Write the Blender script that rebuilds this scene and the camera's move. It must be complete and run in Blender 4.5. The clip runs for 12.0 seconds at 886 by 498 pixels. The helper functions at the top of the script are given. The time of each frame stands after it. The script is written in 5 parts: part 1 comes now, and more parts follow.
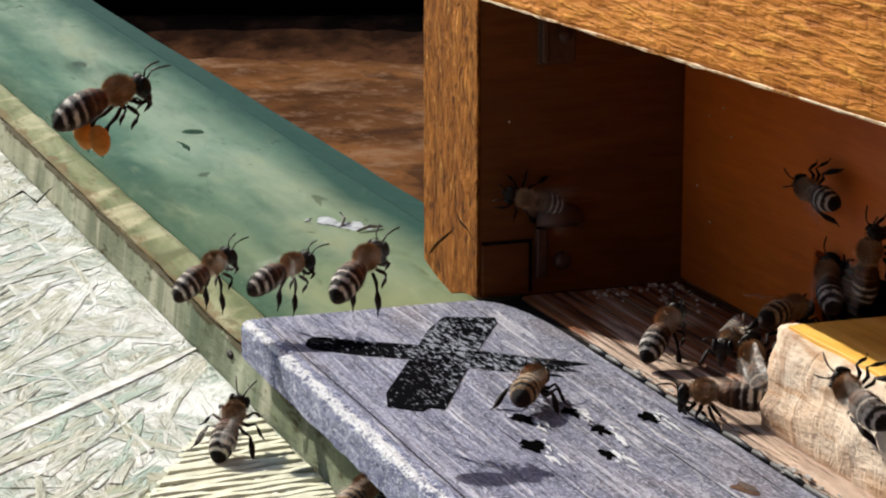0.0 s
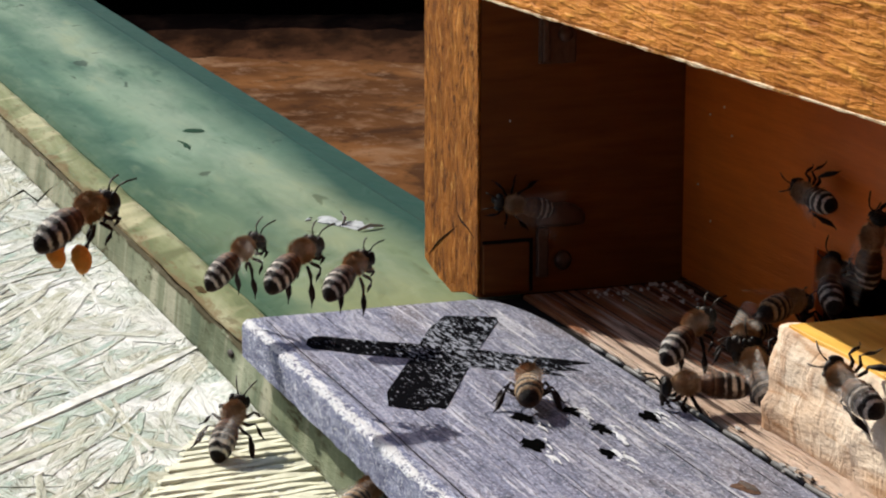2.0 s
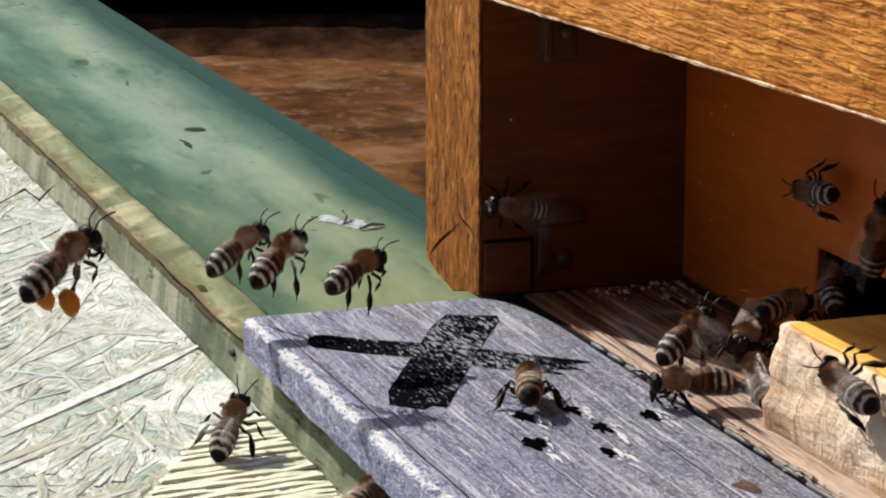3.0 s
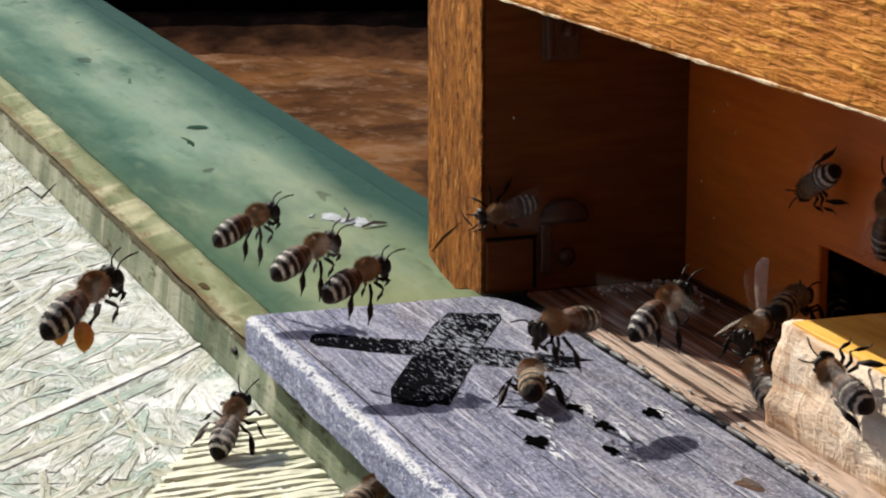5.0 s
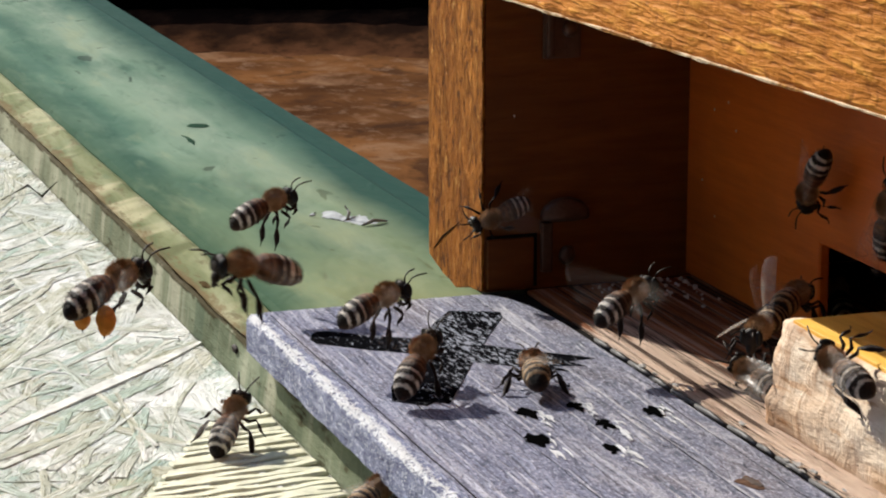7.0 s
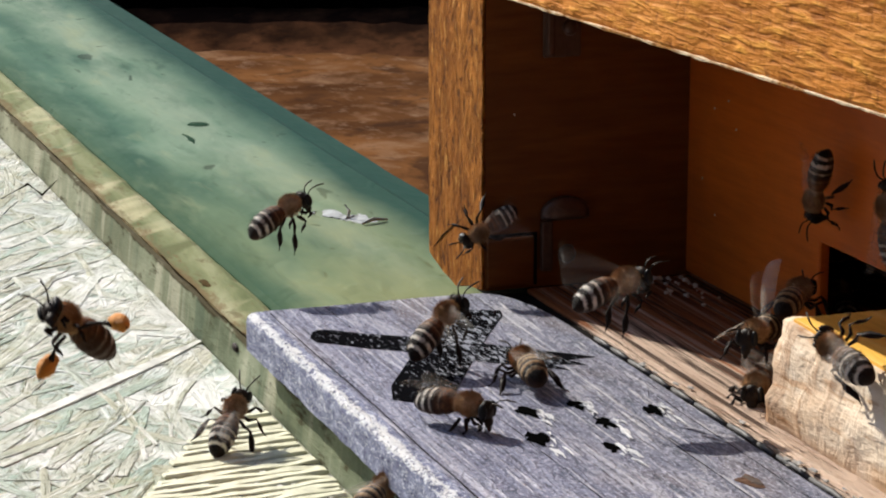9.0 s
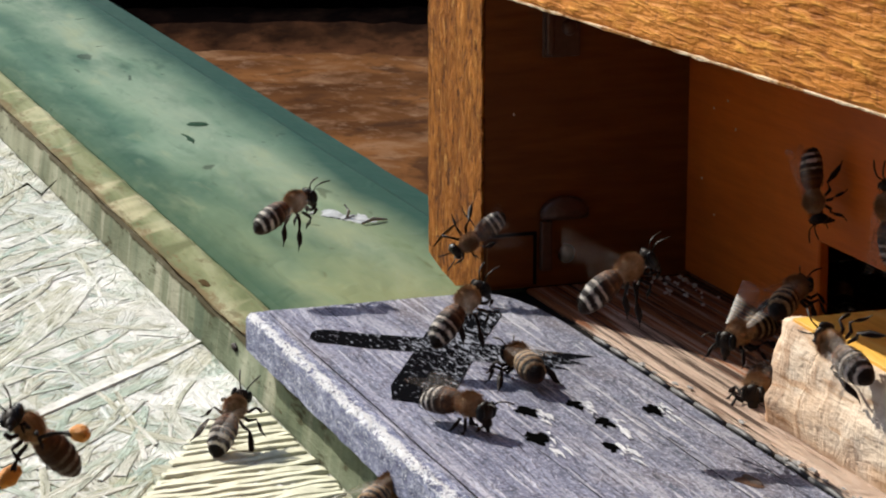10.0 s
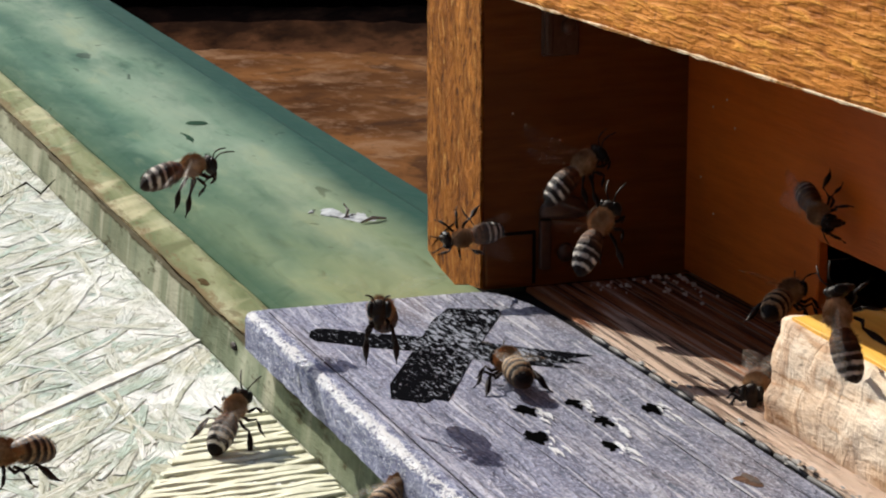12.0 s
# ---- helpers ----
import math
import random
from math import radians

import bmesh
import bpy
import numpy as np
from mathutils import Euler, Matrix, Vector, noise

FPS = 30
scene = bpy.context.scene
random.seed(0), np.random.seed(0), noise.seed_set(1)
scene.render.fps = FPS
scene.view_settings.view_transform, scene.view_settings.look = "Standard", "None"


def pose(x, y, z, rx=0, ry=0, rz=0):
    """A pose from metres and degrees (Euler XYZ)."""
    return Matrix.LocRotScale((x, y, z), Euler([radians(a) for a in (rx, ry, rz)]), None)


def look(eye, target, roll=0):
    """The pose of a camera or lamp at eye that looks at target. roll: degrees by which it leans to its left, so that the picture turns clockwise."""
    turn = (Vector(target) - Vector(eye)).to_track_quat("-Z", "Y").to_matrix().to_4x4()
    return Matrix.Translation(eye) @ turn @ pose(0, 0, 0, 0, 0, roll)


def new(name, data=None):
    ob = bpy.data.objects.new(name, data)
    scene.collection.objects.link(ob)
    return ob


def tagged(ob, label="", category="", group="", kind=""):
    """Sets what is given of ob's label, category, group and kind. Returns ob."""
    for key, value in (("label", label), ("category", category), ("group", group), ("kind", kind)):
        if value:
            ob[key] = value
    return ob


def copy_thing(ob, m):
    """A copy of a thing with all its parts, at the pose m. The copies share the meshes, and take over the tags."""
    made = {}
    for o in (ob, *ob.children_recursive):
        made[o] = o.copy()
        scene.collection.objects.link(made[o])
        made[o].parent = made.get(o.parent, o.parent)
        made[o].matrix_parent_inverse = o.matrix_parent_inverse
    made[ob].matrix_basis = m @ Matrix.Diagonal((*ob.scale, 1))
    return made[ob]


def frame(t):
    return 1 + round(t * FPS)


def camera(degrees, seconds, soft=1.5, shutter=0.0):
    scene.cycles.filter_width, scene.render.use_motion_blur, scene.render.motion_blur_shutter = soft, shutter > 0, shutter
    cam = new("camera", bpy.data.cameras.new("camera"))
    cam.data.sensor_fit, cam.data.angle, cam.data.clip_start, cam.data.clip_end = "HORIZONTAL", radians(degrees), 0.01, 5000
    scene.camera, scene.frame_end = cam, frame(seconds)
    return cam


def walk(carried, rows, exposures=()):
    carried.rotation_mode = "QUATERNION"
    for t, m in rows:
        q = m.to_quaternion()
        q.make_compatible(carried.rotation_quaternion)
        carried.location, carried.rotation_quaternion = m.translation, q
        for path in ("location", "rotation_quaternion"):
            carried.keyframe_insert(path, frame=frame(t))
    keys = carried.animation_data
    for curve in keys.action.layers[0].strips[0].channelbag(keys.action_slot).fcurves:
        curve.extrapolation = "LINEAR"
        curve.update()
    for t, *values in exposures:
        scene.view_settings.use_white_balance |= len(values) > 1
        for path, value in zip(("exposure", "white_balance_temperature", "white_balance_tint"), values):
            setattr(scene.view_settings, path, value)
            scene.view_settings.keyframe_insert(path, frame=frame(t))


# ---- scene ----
cam = camera(19.06, 12.0, soft=2.1, shutter=0.5)
# The eye stands; the view drifts a little.
EYE = (-0.1008, -0.3811, 0.1029)
DRIFT = ((0.0, 0.0, 0.0), (1.5, 0.006, 0.012), (2.0, 0.016, 0.02), (2.5, 0.035, 0.032), (3.0, 0.045, 0.045),
         (5.0, 0.096, 0.088), (6.0, 0.1, 0.107), (7.0, 0.11, 0.127), (9.0, 0.112, 0.157), (10.0, 0.1, 0.16),
         (11.8, 0.098, 0.165), (12.0, 0.08, 0.184))
walk(cam, [(t, pose(*EYE, 90 - 13.138 - dv, 0, -19.349 + du)) for t, du, dv in DRIFT])

# ---- light ----
SUN = Vector((-0.49, 1.3, 1.0)).normalized()
world = bpy.data.worlds.new("world")
scene.world = world
world.use_nodes = True
sky = world.node_tree.nodes.new("ShaderNodeTexSky")
sky.sky_type, sky.sun_disc = "NISHITA", False
sky.sun_elevation = math.asin(SUN.z)
sky.sun_rotation = math.atan2(SUN.x, SUN.y)
background = world.node_tree.nodes["Background"]
background.inputs["Strength"].default_value = 0.12
world.node_tree.links.new(sky.outputs[0], background.inputs[0])
lamp = bpy.data.lights.new("sun", "SUN")
lamp.energy, lamp.angle, lamp.color = 4.7, radians(0.55), (1.0, 0.95, 0.86)
sun = new("sun", lamp)
sun.matrix_basis = look(SUN, (0, 0, 0))
scene.view_settings.exposure = 0.56

MM = 0.001


# ---- materials ----
class Mat:
    """A principled node material with a few ready-made pieces."""

    def __init__(self, name, rough=0.6, metal=0.0, spec=0.5):
        self.m = bpy.data.materials.new(name)
        self.m.use_nodes = True
        self.t = self.m.node_tree
        self.b = self.t.nodes["Principled BSDF"]
        self.b.inputs["Roughness"].default_value = rough
        self.b.inputs["Metallic"].default_value = metal
        self.b.inputs["Specular IOR Level"].default_value = spec
        self.co = self.t.nodes.new("ShaderNodeTexCoord").outputs["Object"]

    def link(self, a, b):
        self.t.links.new(a, b)

    def scaled(self, s):
        n = self.t.nodes.new("ShaderNodeMapping")
        n.inputs["Scale"].default_value = s
        self.link(self.co, n.inputs["Vector"])
        return n.outputs[0]

    def noise(self, s, detail=6, rough=0.6, distort=0.0):
        n = self.t.nodes.new("ShaderNodeTexNoise")
        n.inputs["Scale"].default_value = 1
        n.inputs["Detail"].default_value, n.inputs["Roughness"].default_value = detail, rough
        n.inputs["Distortion"].default_value = distort
        self.link(self.scaled(s if isinstance(s, tuple) else (s, s, s)), n.inputs["Vector"])
        return n.outputs["Fac"]

    def along(self, s, detail=4, rough=0.6, distort=0.0):
        """Noise in the flat coordinates of a strand: u along it, v across, in millimetres."""
        n = self.t.nodes.new("ShaderNodeTexNoise")
        n.inputs["Scale"].default_value = 1
        n.inputs["Detail"].default_value, n.inputs["Roughness"].default_value = detail, rough
        n.inputs["Distortion"].default_value = distort
        m = self.t.nodes.new("ShaderNodeMapping")
        m.inputs["Scale"].default_value = (*s, 1)
        self.link(self.t.nodes.new("ShaderNodeTexCoord").outputs["UV"], m.inputs["Vector"])
        self.link(m.outputs[0], n.inputs["Vector"])
        return n.outputs["Fac"]

    def voronoi(self, s, feature="F1"):
        n = self.t.nodes.new("ShaderNodeTexVoronoi")
        n.feature = feature
        n.inputs["Scale"].default_value = 1
        self.link(self.scaled(s if isinstance(s, tuple) else (s, s, s)), n.inputs["Vector"])
        return n.outputs["Distance"]

    def axis(self, which):
        n = self.t.nodes.new("ShaderNodeSeparateXYZ")
        self.link(self.co, n.inputs[0])
        return n.outputs[which]

    def island(self):
        return self.t.nodes.new("ShaderNodeNewGeometry").outputs["Random Per Island"]

    def per_object(self):
        return self.t.nodes.new("ShaderNodeObjectInfo").outputs["Random"]

    def ramp(self, fac, stops, hard=False):
        n = self.t.nodes.new("ShaderNodeValToRGB")
        e = n.color_ramp.elements
        while len(e) < len(stops):
            e.new(0.5)
        for k, (p, c) in enumerate(stops):
            e[k].position = p
            e[k].color = (*c, 1) if isinstance(c, tuple) else (c, c, c, 1)
        if hard:
            n.color_ramp.interpolation = "CONSTANT"
        self.link(fac, n.inputs[0])
        return n.outputs[0]

    def mix(self, fac, a, b, blend="MIX"):
        n = self.t.nodes.new("ShaderNodeMix")
        n.data_type, n.blend_type = "RGBA", blend
        for value, socket in ((fac, n.inputs[0]), (a, n.inputs[6]), (b, n.inputs[7])):
            if isinstance(value, (int, float)):
                socket.default_value = value
            elif isinstance(value, tuple):
                socket.default_value = (*value, 1)
            else:
                self.link(value, socket)
        return n.outputs[2]

    def math(self, op, a, b):
        n = self.t.nodes.new("ShaderNodeMath")
        n.operation = op
        for value, socket in ((a, n.inputs[0]), (b, n.inputs[1])):
            if isinstance(value, (int, float)):
                socket.default_value = value
            else:
                self.link(value, socket)
        return n.outputs[0]

    def span(self, fac, lo, hi):
        n = self.t.nodes.new("ShaderNodeMapRange")
        n.inputs[1].default_value, n.inputs[2].default_value = lo, hi
        self.link(fac, n.inputs[0])
        return n.outputs[0]

    def color(self, c):
        if isinstance(c, tuple):
            self.b.inputs["Base Color"].default_value = (*c, 1)
        else:
            self.link(c, self.b.inputs["Base Color"])

    def rough(self, fac, lo, hi):
        n = self.t.nodes.new("ShaderNodeMapRange")
        n.inputs[3].default_value, n.inputs[4].default_value = lo, hi
        self.link(fac, n.inputs[0])
        self.link(n.outputs[0], self.b.inputs["Roughness"])

    def bump(self, *layers):
        last = None
        for height, distance in layers:
            n = self.t.nodes.new("ShaderNodeBump")
            n.inputs["Distance"].default_value = distance
            self.link(height, n.inputs["Height"])
            if last:
                self.link(last, n.inputs["Normal"])
            last = n.outputs[0]
        self.link(last, self.b.inputs["Normal"])


def mat_grey_paint():
    """Blue-grey painted landing board: long scratches and seams along its grain, rubbed and stained patches, fine grit."""
    a = Mat("grey_paint", 0.8, spec=0.1)
    grain = a.noise((420, 150, 420), 7, 0.7, 0.4)
    fine = a.noise((1700, 560, 1700), 3, 0.6)
    stain = a.noise((60, 26, 60), 5, 0.6, 0.5)
    rubbed = a.noise((170, 38, 170), 6, 0.72, 0.9)
    streak = a.noise((230, 4, 230), 3, 0.5)
    seam = a.noise((300, 1.6, 300), 1, 0.4)
    c = a.ramp(grain, [(0.28, (0.104, 0.112, 0.165)), (0.5, (0.183, 0.192, 0.274)), (0.75, (0.297, 0.307, 0.413))])
    c = a.mix(a.ramp(stain, [(0.54, 0.0), (0.7, 0.6)]), c, (0.213, 0.177, 0.176))
    c = a.mix(a.ramp(stain, [(0.3, 0.5), (0.44, 0.0)]), c, (0.119, 0.125, 0.189))
    c = a.mix(a.ramp(streak, [(0.58, 0.0), (0.68, 0.28)]), c, (0.386, 0.398, 0.511))
    c = a.mix(a.ramp(streak, [(0.32, 0.28), (0.42, 0.0)]), c, (0.0841, 0.0905, 0.133))
    c = a.mix(a.ramp(rubbed, [(0.54, 0.0), (0.62, 0.75)]), c, (0.425, 0.428, 0.511))
    c = a.mix(a.ramp(rubbed, [(0.34, 0.7), (0.44, 0.0)]), c, (0.0841, 0.108, 0.148))
    c = a.mix(a.ramp(seam, [(0.67, 0.0), (0.69, 0.45)]), c, (0.495, 0.502, 0.613))
    c = a.mix(a.ramp(seam, [(0.28, 0.7), (0.295, 0.0)]), c, (0.0594, 0.061, 0.0868))
    scratch = a.noise((800, 40, 800), 4, 0.62, 0.5)
    c = a.mix(a.ramp(scratch, [(0.58, 0.0), (0.64, 0.85)]), c, (0.594, 0.59, 0.674))
    c = a.mix(a.ramp(scratch, [(0.33, 0.85), (0.39, 0.0)]), c, (0.0445, 0.0462, 0.0694))
    c = a.mix(a.ramp(fine, [(0.56, 0.0), (0.66, 0.65)]), c, (0.445, 0.457, 0.572))
    c = a.mix(a.ramp(fine, [(0.34, 0.7), (0.43, 0.0)]), c, (0.0643, 0.0688, 0.102))
    long = a.noise((1500, 11, 1500), 3, 0.5)
    c = a.mix(a.ramp(long, [(0.64, 0.0), (0.69, 0.6)]), c, (0.66, 0.66, 0.738))
    c = a.mix(a.ramp(long, [(0.32, 0.5), (0.355, 0.0)]), c, (0.0385, 0.0396, 0.0535))
    trodden = a.math("MULTIPLY", a.span(a.axis(0), 0.012, 0.034), a.ramp(stain, [(0.3, 1.0), (0.6, 0.6)]))
    c = a.mix(trodden, c, (1.05, 1.02, 0.9), "MULTIPLY")
    grit = a.noise((3000, 1300, 3000), 2, 0.6)
    c = a.mix(a.ramp(grit, [(0.57, 0.0), (0.65, 0.55)]), c, (0.574, 0.551, 0.653))
    c = a.mix(a.ramp(grit, [(0.34, 0.5), (0.42, 0.0)]), c, (0.0594, 0.062, 0.0898))
    a.color(c)
    a.bump((grain, 0.001), (fine, 0.0005), (grit, 0.0003), (scratch, 0.0008))
    return a.m


def mat_worn_edge():
    """Edge of the board: blue-grey paint flaked down to white, rubbed bare along the top arris."""
    a = Mat("worn_edge", 0.8, spec=0.1)
    n = a.noise((600, 190, 700), 6, 0.72, 0.8)
    f = a.noise((1900, 1000, 1900), 4, 0.7, 1.2)
    arris = a.math("MULTIPLY", a.span(a.axis(2), -0.0013, -0.0005), a.span(a.axis(0), 0.0022, 0.0012))
    rub = a.math("ADD", a.math("ADD", a.math("MULTIPLY", n, 0.5), a.math("MULTIPLY", f, 0.5)), a.math("MULTIPLY", arris, 0.14))
    c = a.ramp(n, [(0.3, (0.107, 0.114, 0.193)), (0.48, (0.263, 0.283, 0.425)), (0.66, (0.502, 0.527, 0.696))])
    c = a.mix(a.ramp(rub, [(0.575, 0.0), (0.62, 0.9)]), c, (0.95, 0.95, 0.95))
    c = a.mix(a.ramp(f, [(0.55, 0.0), (0.62, 0.85)]), c, (0.853, 0.891, 0.95))
    c = a.mix(a.ramp(f, [(0.36, 0.9), (0.43, 0.0)]), c, (0.0753, 0.079, 0.142))
    a.color(c)
    a.bump((n, 0.0006), (f, 0.0008))
    return a.m


def mat_black_mark():
    """Rubbed black paint with pale specks along the grain."""
    a = Mat("black_mark", 1.0, spec=0.0)
    n = a.noise((1700, 480, 1700), 3, 0.7, 0.5)
    wear = a.math("MULTIPLY", a.span(a.axis(0), 0.010, 0.024), a.span(a.axis(0), 0.042, 0.029))
    big = a.noise(140, 3)
    total = a.math("ADD", n, a.math("ADD", a.math("MULTIPLY", big, 0.25), a.math("MULTIPLY", wear, 0.12)))
    a.color(a.mix(a.ramp(total, [(0.74, 0.0), (0.82, 0.85)]), (0.004, 0.004, 0.005), (0.27, 0.285, 0.33)))
    return a.m


def mat_orange_wood(rough_sawn=False):
    """Ochre stained wood."""
    a = Mat("ochre_sawn_wood" if rough_sawn else "ochre_stained_wood", 0.6 if not rough_sawn else 0.9, spec=0.1)
    if rough_sawn:
        g = a.noise((500, 290, 140), 6, 0.7, 1.2)
        f = a.noise((1100, 850, 280), 4, 0.7, 0.8)
        s = a.noise((120, 90, 40), 3)
        c = a.ramp(g, [(0.34, (0.149, 0.04541, 0.00552)), (0.47, (0.3353, 0.1172, 0.0138)), (0.6, (0.5092, 0.1837, 0.0276)), (0.75, (0.7204, 0.3245, 0.0828))])
        c = a.mix(a.ramp(s, [(0.4, 0.5), (0.6, 0.0)]), c, (0.2608, 0.08114, 0.00966))
        c = a.mix(a.ramp(f, [(0.38, 0.85), (0.46, 0.0)]), c, (0.0621, 0.01837, 0.00414))
        c = a.mix(a.ramp(f, [(0.58, 0.0), (0.68, 0.6)]), c, (0.8446, 0.4541, 0.1173))
        a.color(c)
        a.bump((g, 0.0014), (f, 0.0013))
        return a.m
    g = a.noise((300, 45, 120), 5, 0.6, 0.6)
    where = a.noise((30, 22, 30), 3, 0.5)
    dash = a.noise((400, 170, 1150), 2, 0.5, 0.3)
    f = a.noise((1600, 600, 1500), 4, 0.65)
    tick = a.noise((700, 620, 420), 2, 0.5)
    c = a.ramp(g, [(0.3, (0.43, 0.144, 0.0171)), (0.5, (0.536, 0.195, 0.0266)), (0.72, (0.609, 0.24, 0.0422))])
    c = a.mix(a.math("MULTIPLY", a.ramp(dash, [(0.33, 0.7), (0.43, 0.0)]), a.ramp(where, [(0.36, 0.3), (0.56, 1.0)])), c, (0.252, 0.0696, 0.00469))
    c = a.mix(a.ramp(dash, [(0.55, 0.0), (0.68, 0.6)]), c, (0.819, 0.393, 0.0625))
    c = a.mix(a.ramp(tick, [(0.3, 0.6), (0.37, 0.0)]), c, (0.231, 0.0674, 0.00469))
    c = a.mix(a.ramp(f, [(0.3, 0.3), (0.4, 0.0)]), c, (0.21, 0.064, 0.00625))
    a.color(c)
    a.rough(f, 0.6, 0.8)
    a.bump((dash, 0.0007), (tick, 0.0002), (f, 0.0002))
    return a.m


def mat_inner_wood():
    """Varnished red-ochre plywood of the porch."""
    a = Mat("varnished_plywood", 0.42, spec=0.3)
    g = a.noise((60, 60, 700), 6, 0.6)
    s = a.noise(45, 4)
    c = a.ramp(g, [(0.3, (0.621, 0.127, 0.0125)), (0.7, (0.784, 0.185, 0.0196))])
    c = a.mix(a.ramp(s, [(0.4, 0.0), (0.75, 0.4)]), c, (0.319, 0.0815, 0.011))
    a.color(c)
    a.bump((g, 0.0002))
    return a.m


def mat_floor_wood():
    """Red-brown porch floor with deep open grain, the sunlit strip along its front painted paler."""
    a = Mat("brown_floor_wood", 0.7, spec=0.08)
    g = a.noise((380, 9, 380), 6, 0.62)
    f = a.noise((1500, 24, 1500), 5, 0.7)
    s = a.noise((160, 40, 160), 4, 0.6)
    c = a.ramp(g, [(0.36, (0.14, 0.045, 0.016)), (0.46, (0.33, 0.115, 0.042)), (0.58, (0.42, 0.16, 0.065)), (0.7, (0.5, 0.24, 0.12))])
    # sunlight put into the colour: paler front strip, clear of the side wall's shadow
    pale = a.math("ADD", g, a.math("MULTIPLY", a.math("MULTIPLY", a.span(a.axis(0), 0.0575, 0.0485), a.span(a.axis(1), -0.014, -0.034)), 0.27))
    c = a.mix(a.ramp(pale, [(0.56, 0.0), (0.64, 0.9)]), c, (0.74, 0.56, 0.43))
    c = a.mix(a.ramp(s, [(0.54, 0.0), (0.66, 0.5)]), c, (0.27, 0.12, 0.065))
    c = a.mix(a.ramp(f, [(0.4, 0.95), (0.45, 0.0)]), c, (0.05, 0.02, 0.012))
    groove = a.noise((900, 14, 900), 3, 0.55, 0.3)
    c = a.mix(a.ramp(groove, [(0.38, 0.9), (0.43, 0.0)]), c, (0.05, 0.022, 0.014))
    c = a.mix(a.ramp(groove, [(0.58, 0.0), (0.66, 0.4)]), c, (0.78, 0.62, 0.5))
    a.color(c)
    a.bump((g, 0.003), (f, 0.0015), (groove, 0.001))
    return a.m


def mat_pale_wood():
    """Freshly split pale pine: cream, with brown grain lines, tear marks and an end browned for bees' shadow."""
    a = Mat("pale_pine", 0.8, spec=0.05)
    g = a.noise((90, 36, 140), 5, 0.6, 0.5)
    line = a.noise((160, 75, 620), 4, 0.55, 0.3)
    f = a.noise((700, 160, 800), 4, 0.65)
    s = a.noise((70, 45, 70), 4, 0.6, 0.6)
    tear = a.noise((150, 240, 110), 5, 0.65, 0.5)
    c = a.ramp(g, [(0.3, (0.521, 0.34, 0.202)), (0.42, (0.651, 0.478, 0.331)), (0.54, (0.735, 0.598, 0.451)), (0.7, (0.781, 0.672, 0.543))])
    c = a.mix(a.ramp(line, [(0.33, 0.65), (0.4, 0.0)]), c, (0.391, 0.212, 0.101))
    c = a.mix(a.ramp(s, [(0.54, 0.0), (0.64, 0.5), (0.72, 0.7)]), c, (0.419, 0.23, 0.11))
    c = a.mix(a.ramp(s, [(0.3, 0.5), (0.42, 0.0)]), c, (0.744, 0.644, 0.534))
    c = a.mix(a.ramp(f, [(0.3, 0.3), (0.4, 0.0)]), c, (0.335, 0.184, 0.101))
    # torn brown wood at the end, deepened with the bees' shadow as colour
    c = a.mix(a.ramp(a.math("ADD", tear, a.math("MULTIPLY", a.span(a.axis(1), -0.091, -0.078), 0.22)), [(0.6, 0.0), (0.7, 0.5)]), c, (0.279, 0.129, 0.0552))
    a.color(c)
    a.bump((g, 0.0008), (line, 0.0001), (f, 0.0003), (s, 0.0012), (tear, 0.0008))
    return a.m


def mat_yellow_paint():
    a = Mat("yellow_ochre_paint", 0.6, spec=0.15)
    n = a.noise((300, 40, 300), 6)
    a.color(a.ramp(n, [(0.3, (0.62, 0.3, 0.045)), (0.55, (0.82, 0.46, 0.08)), (0.75, (0.86, 0.55, 0.16))]))
    a.bump((n, 0.0005))
    return a.m


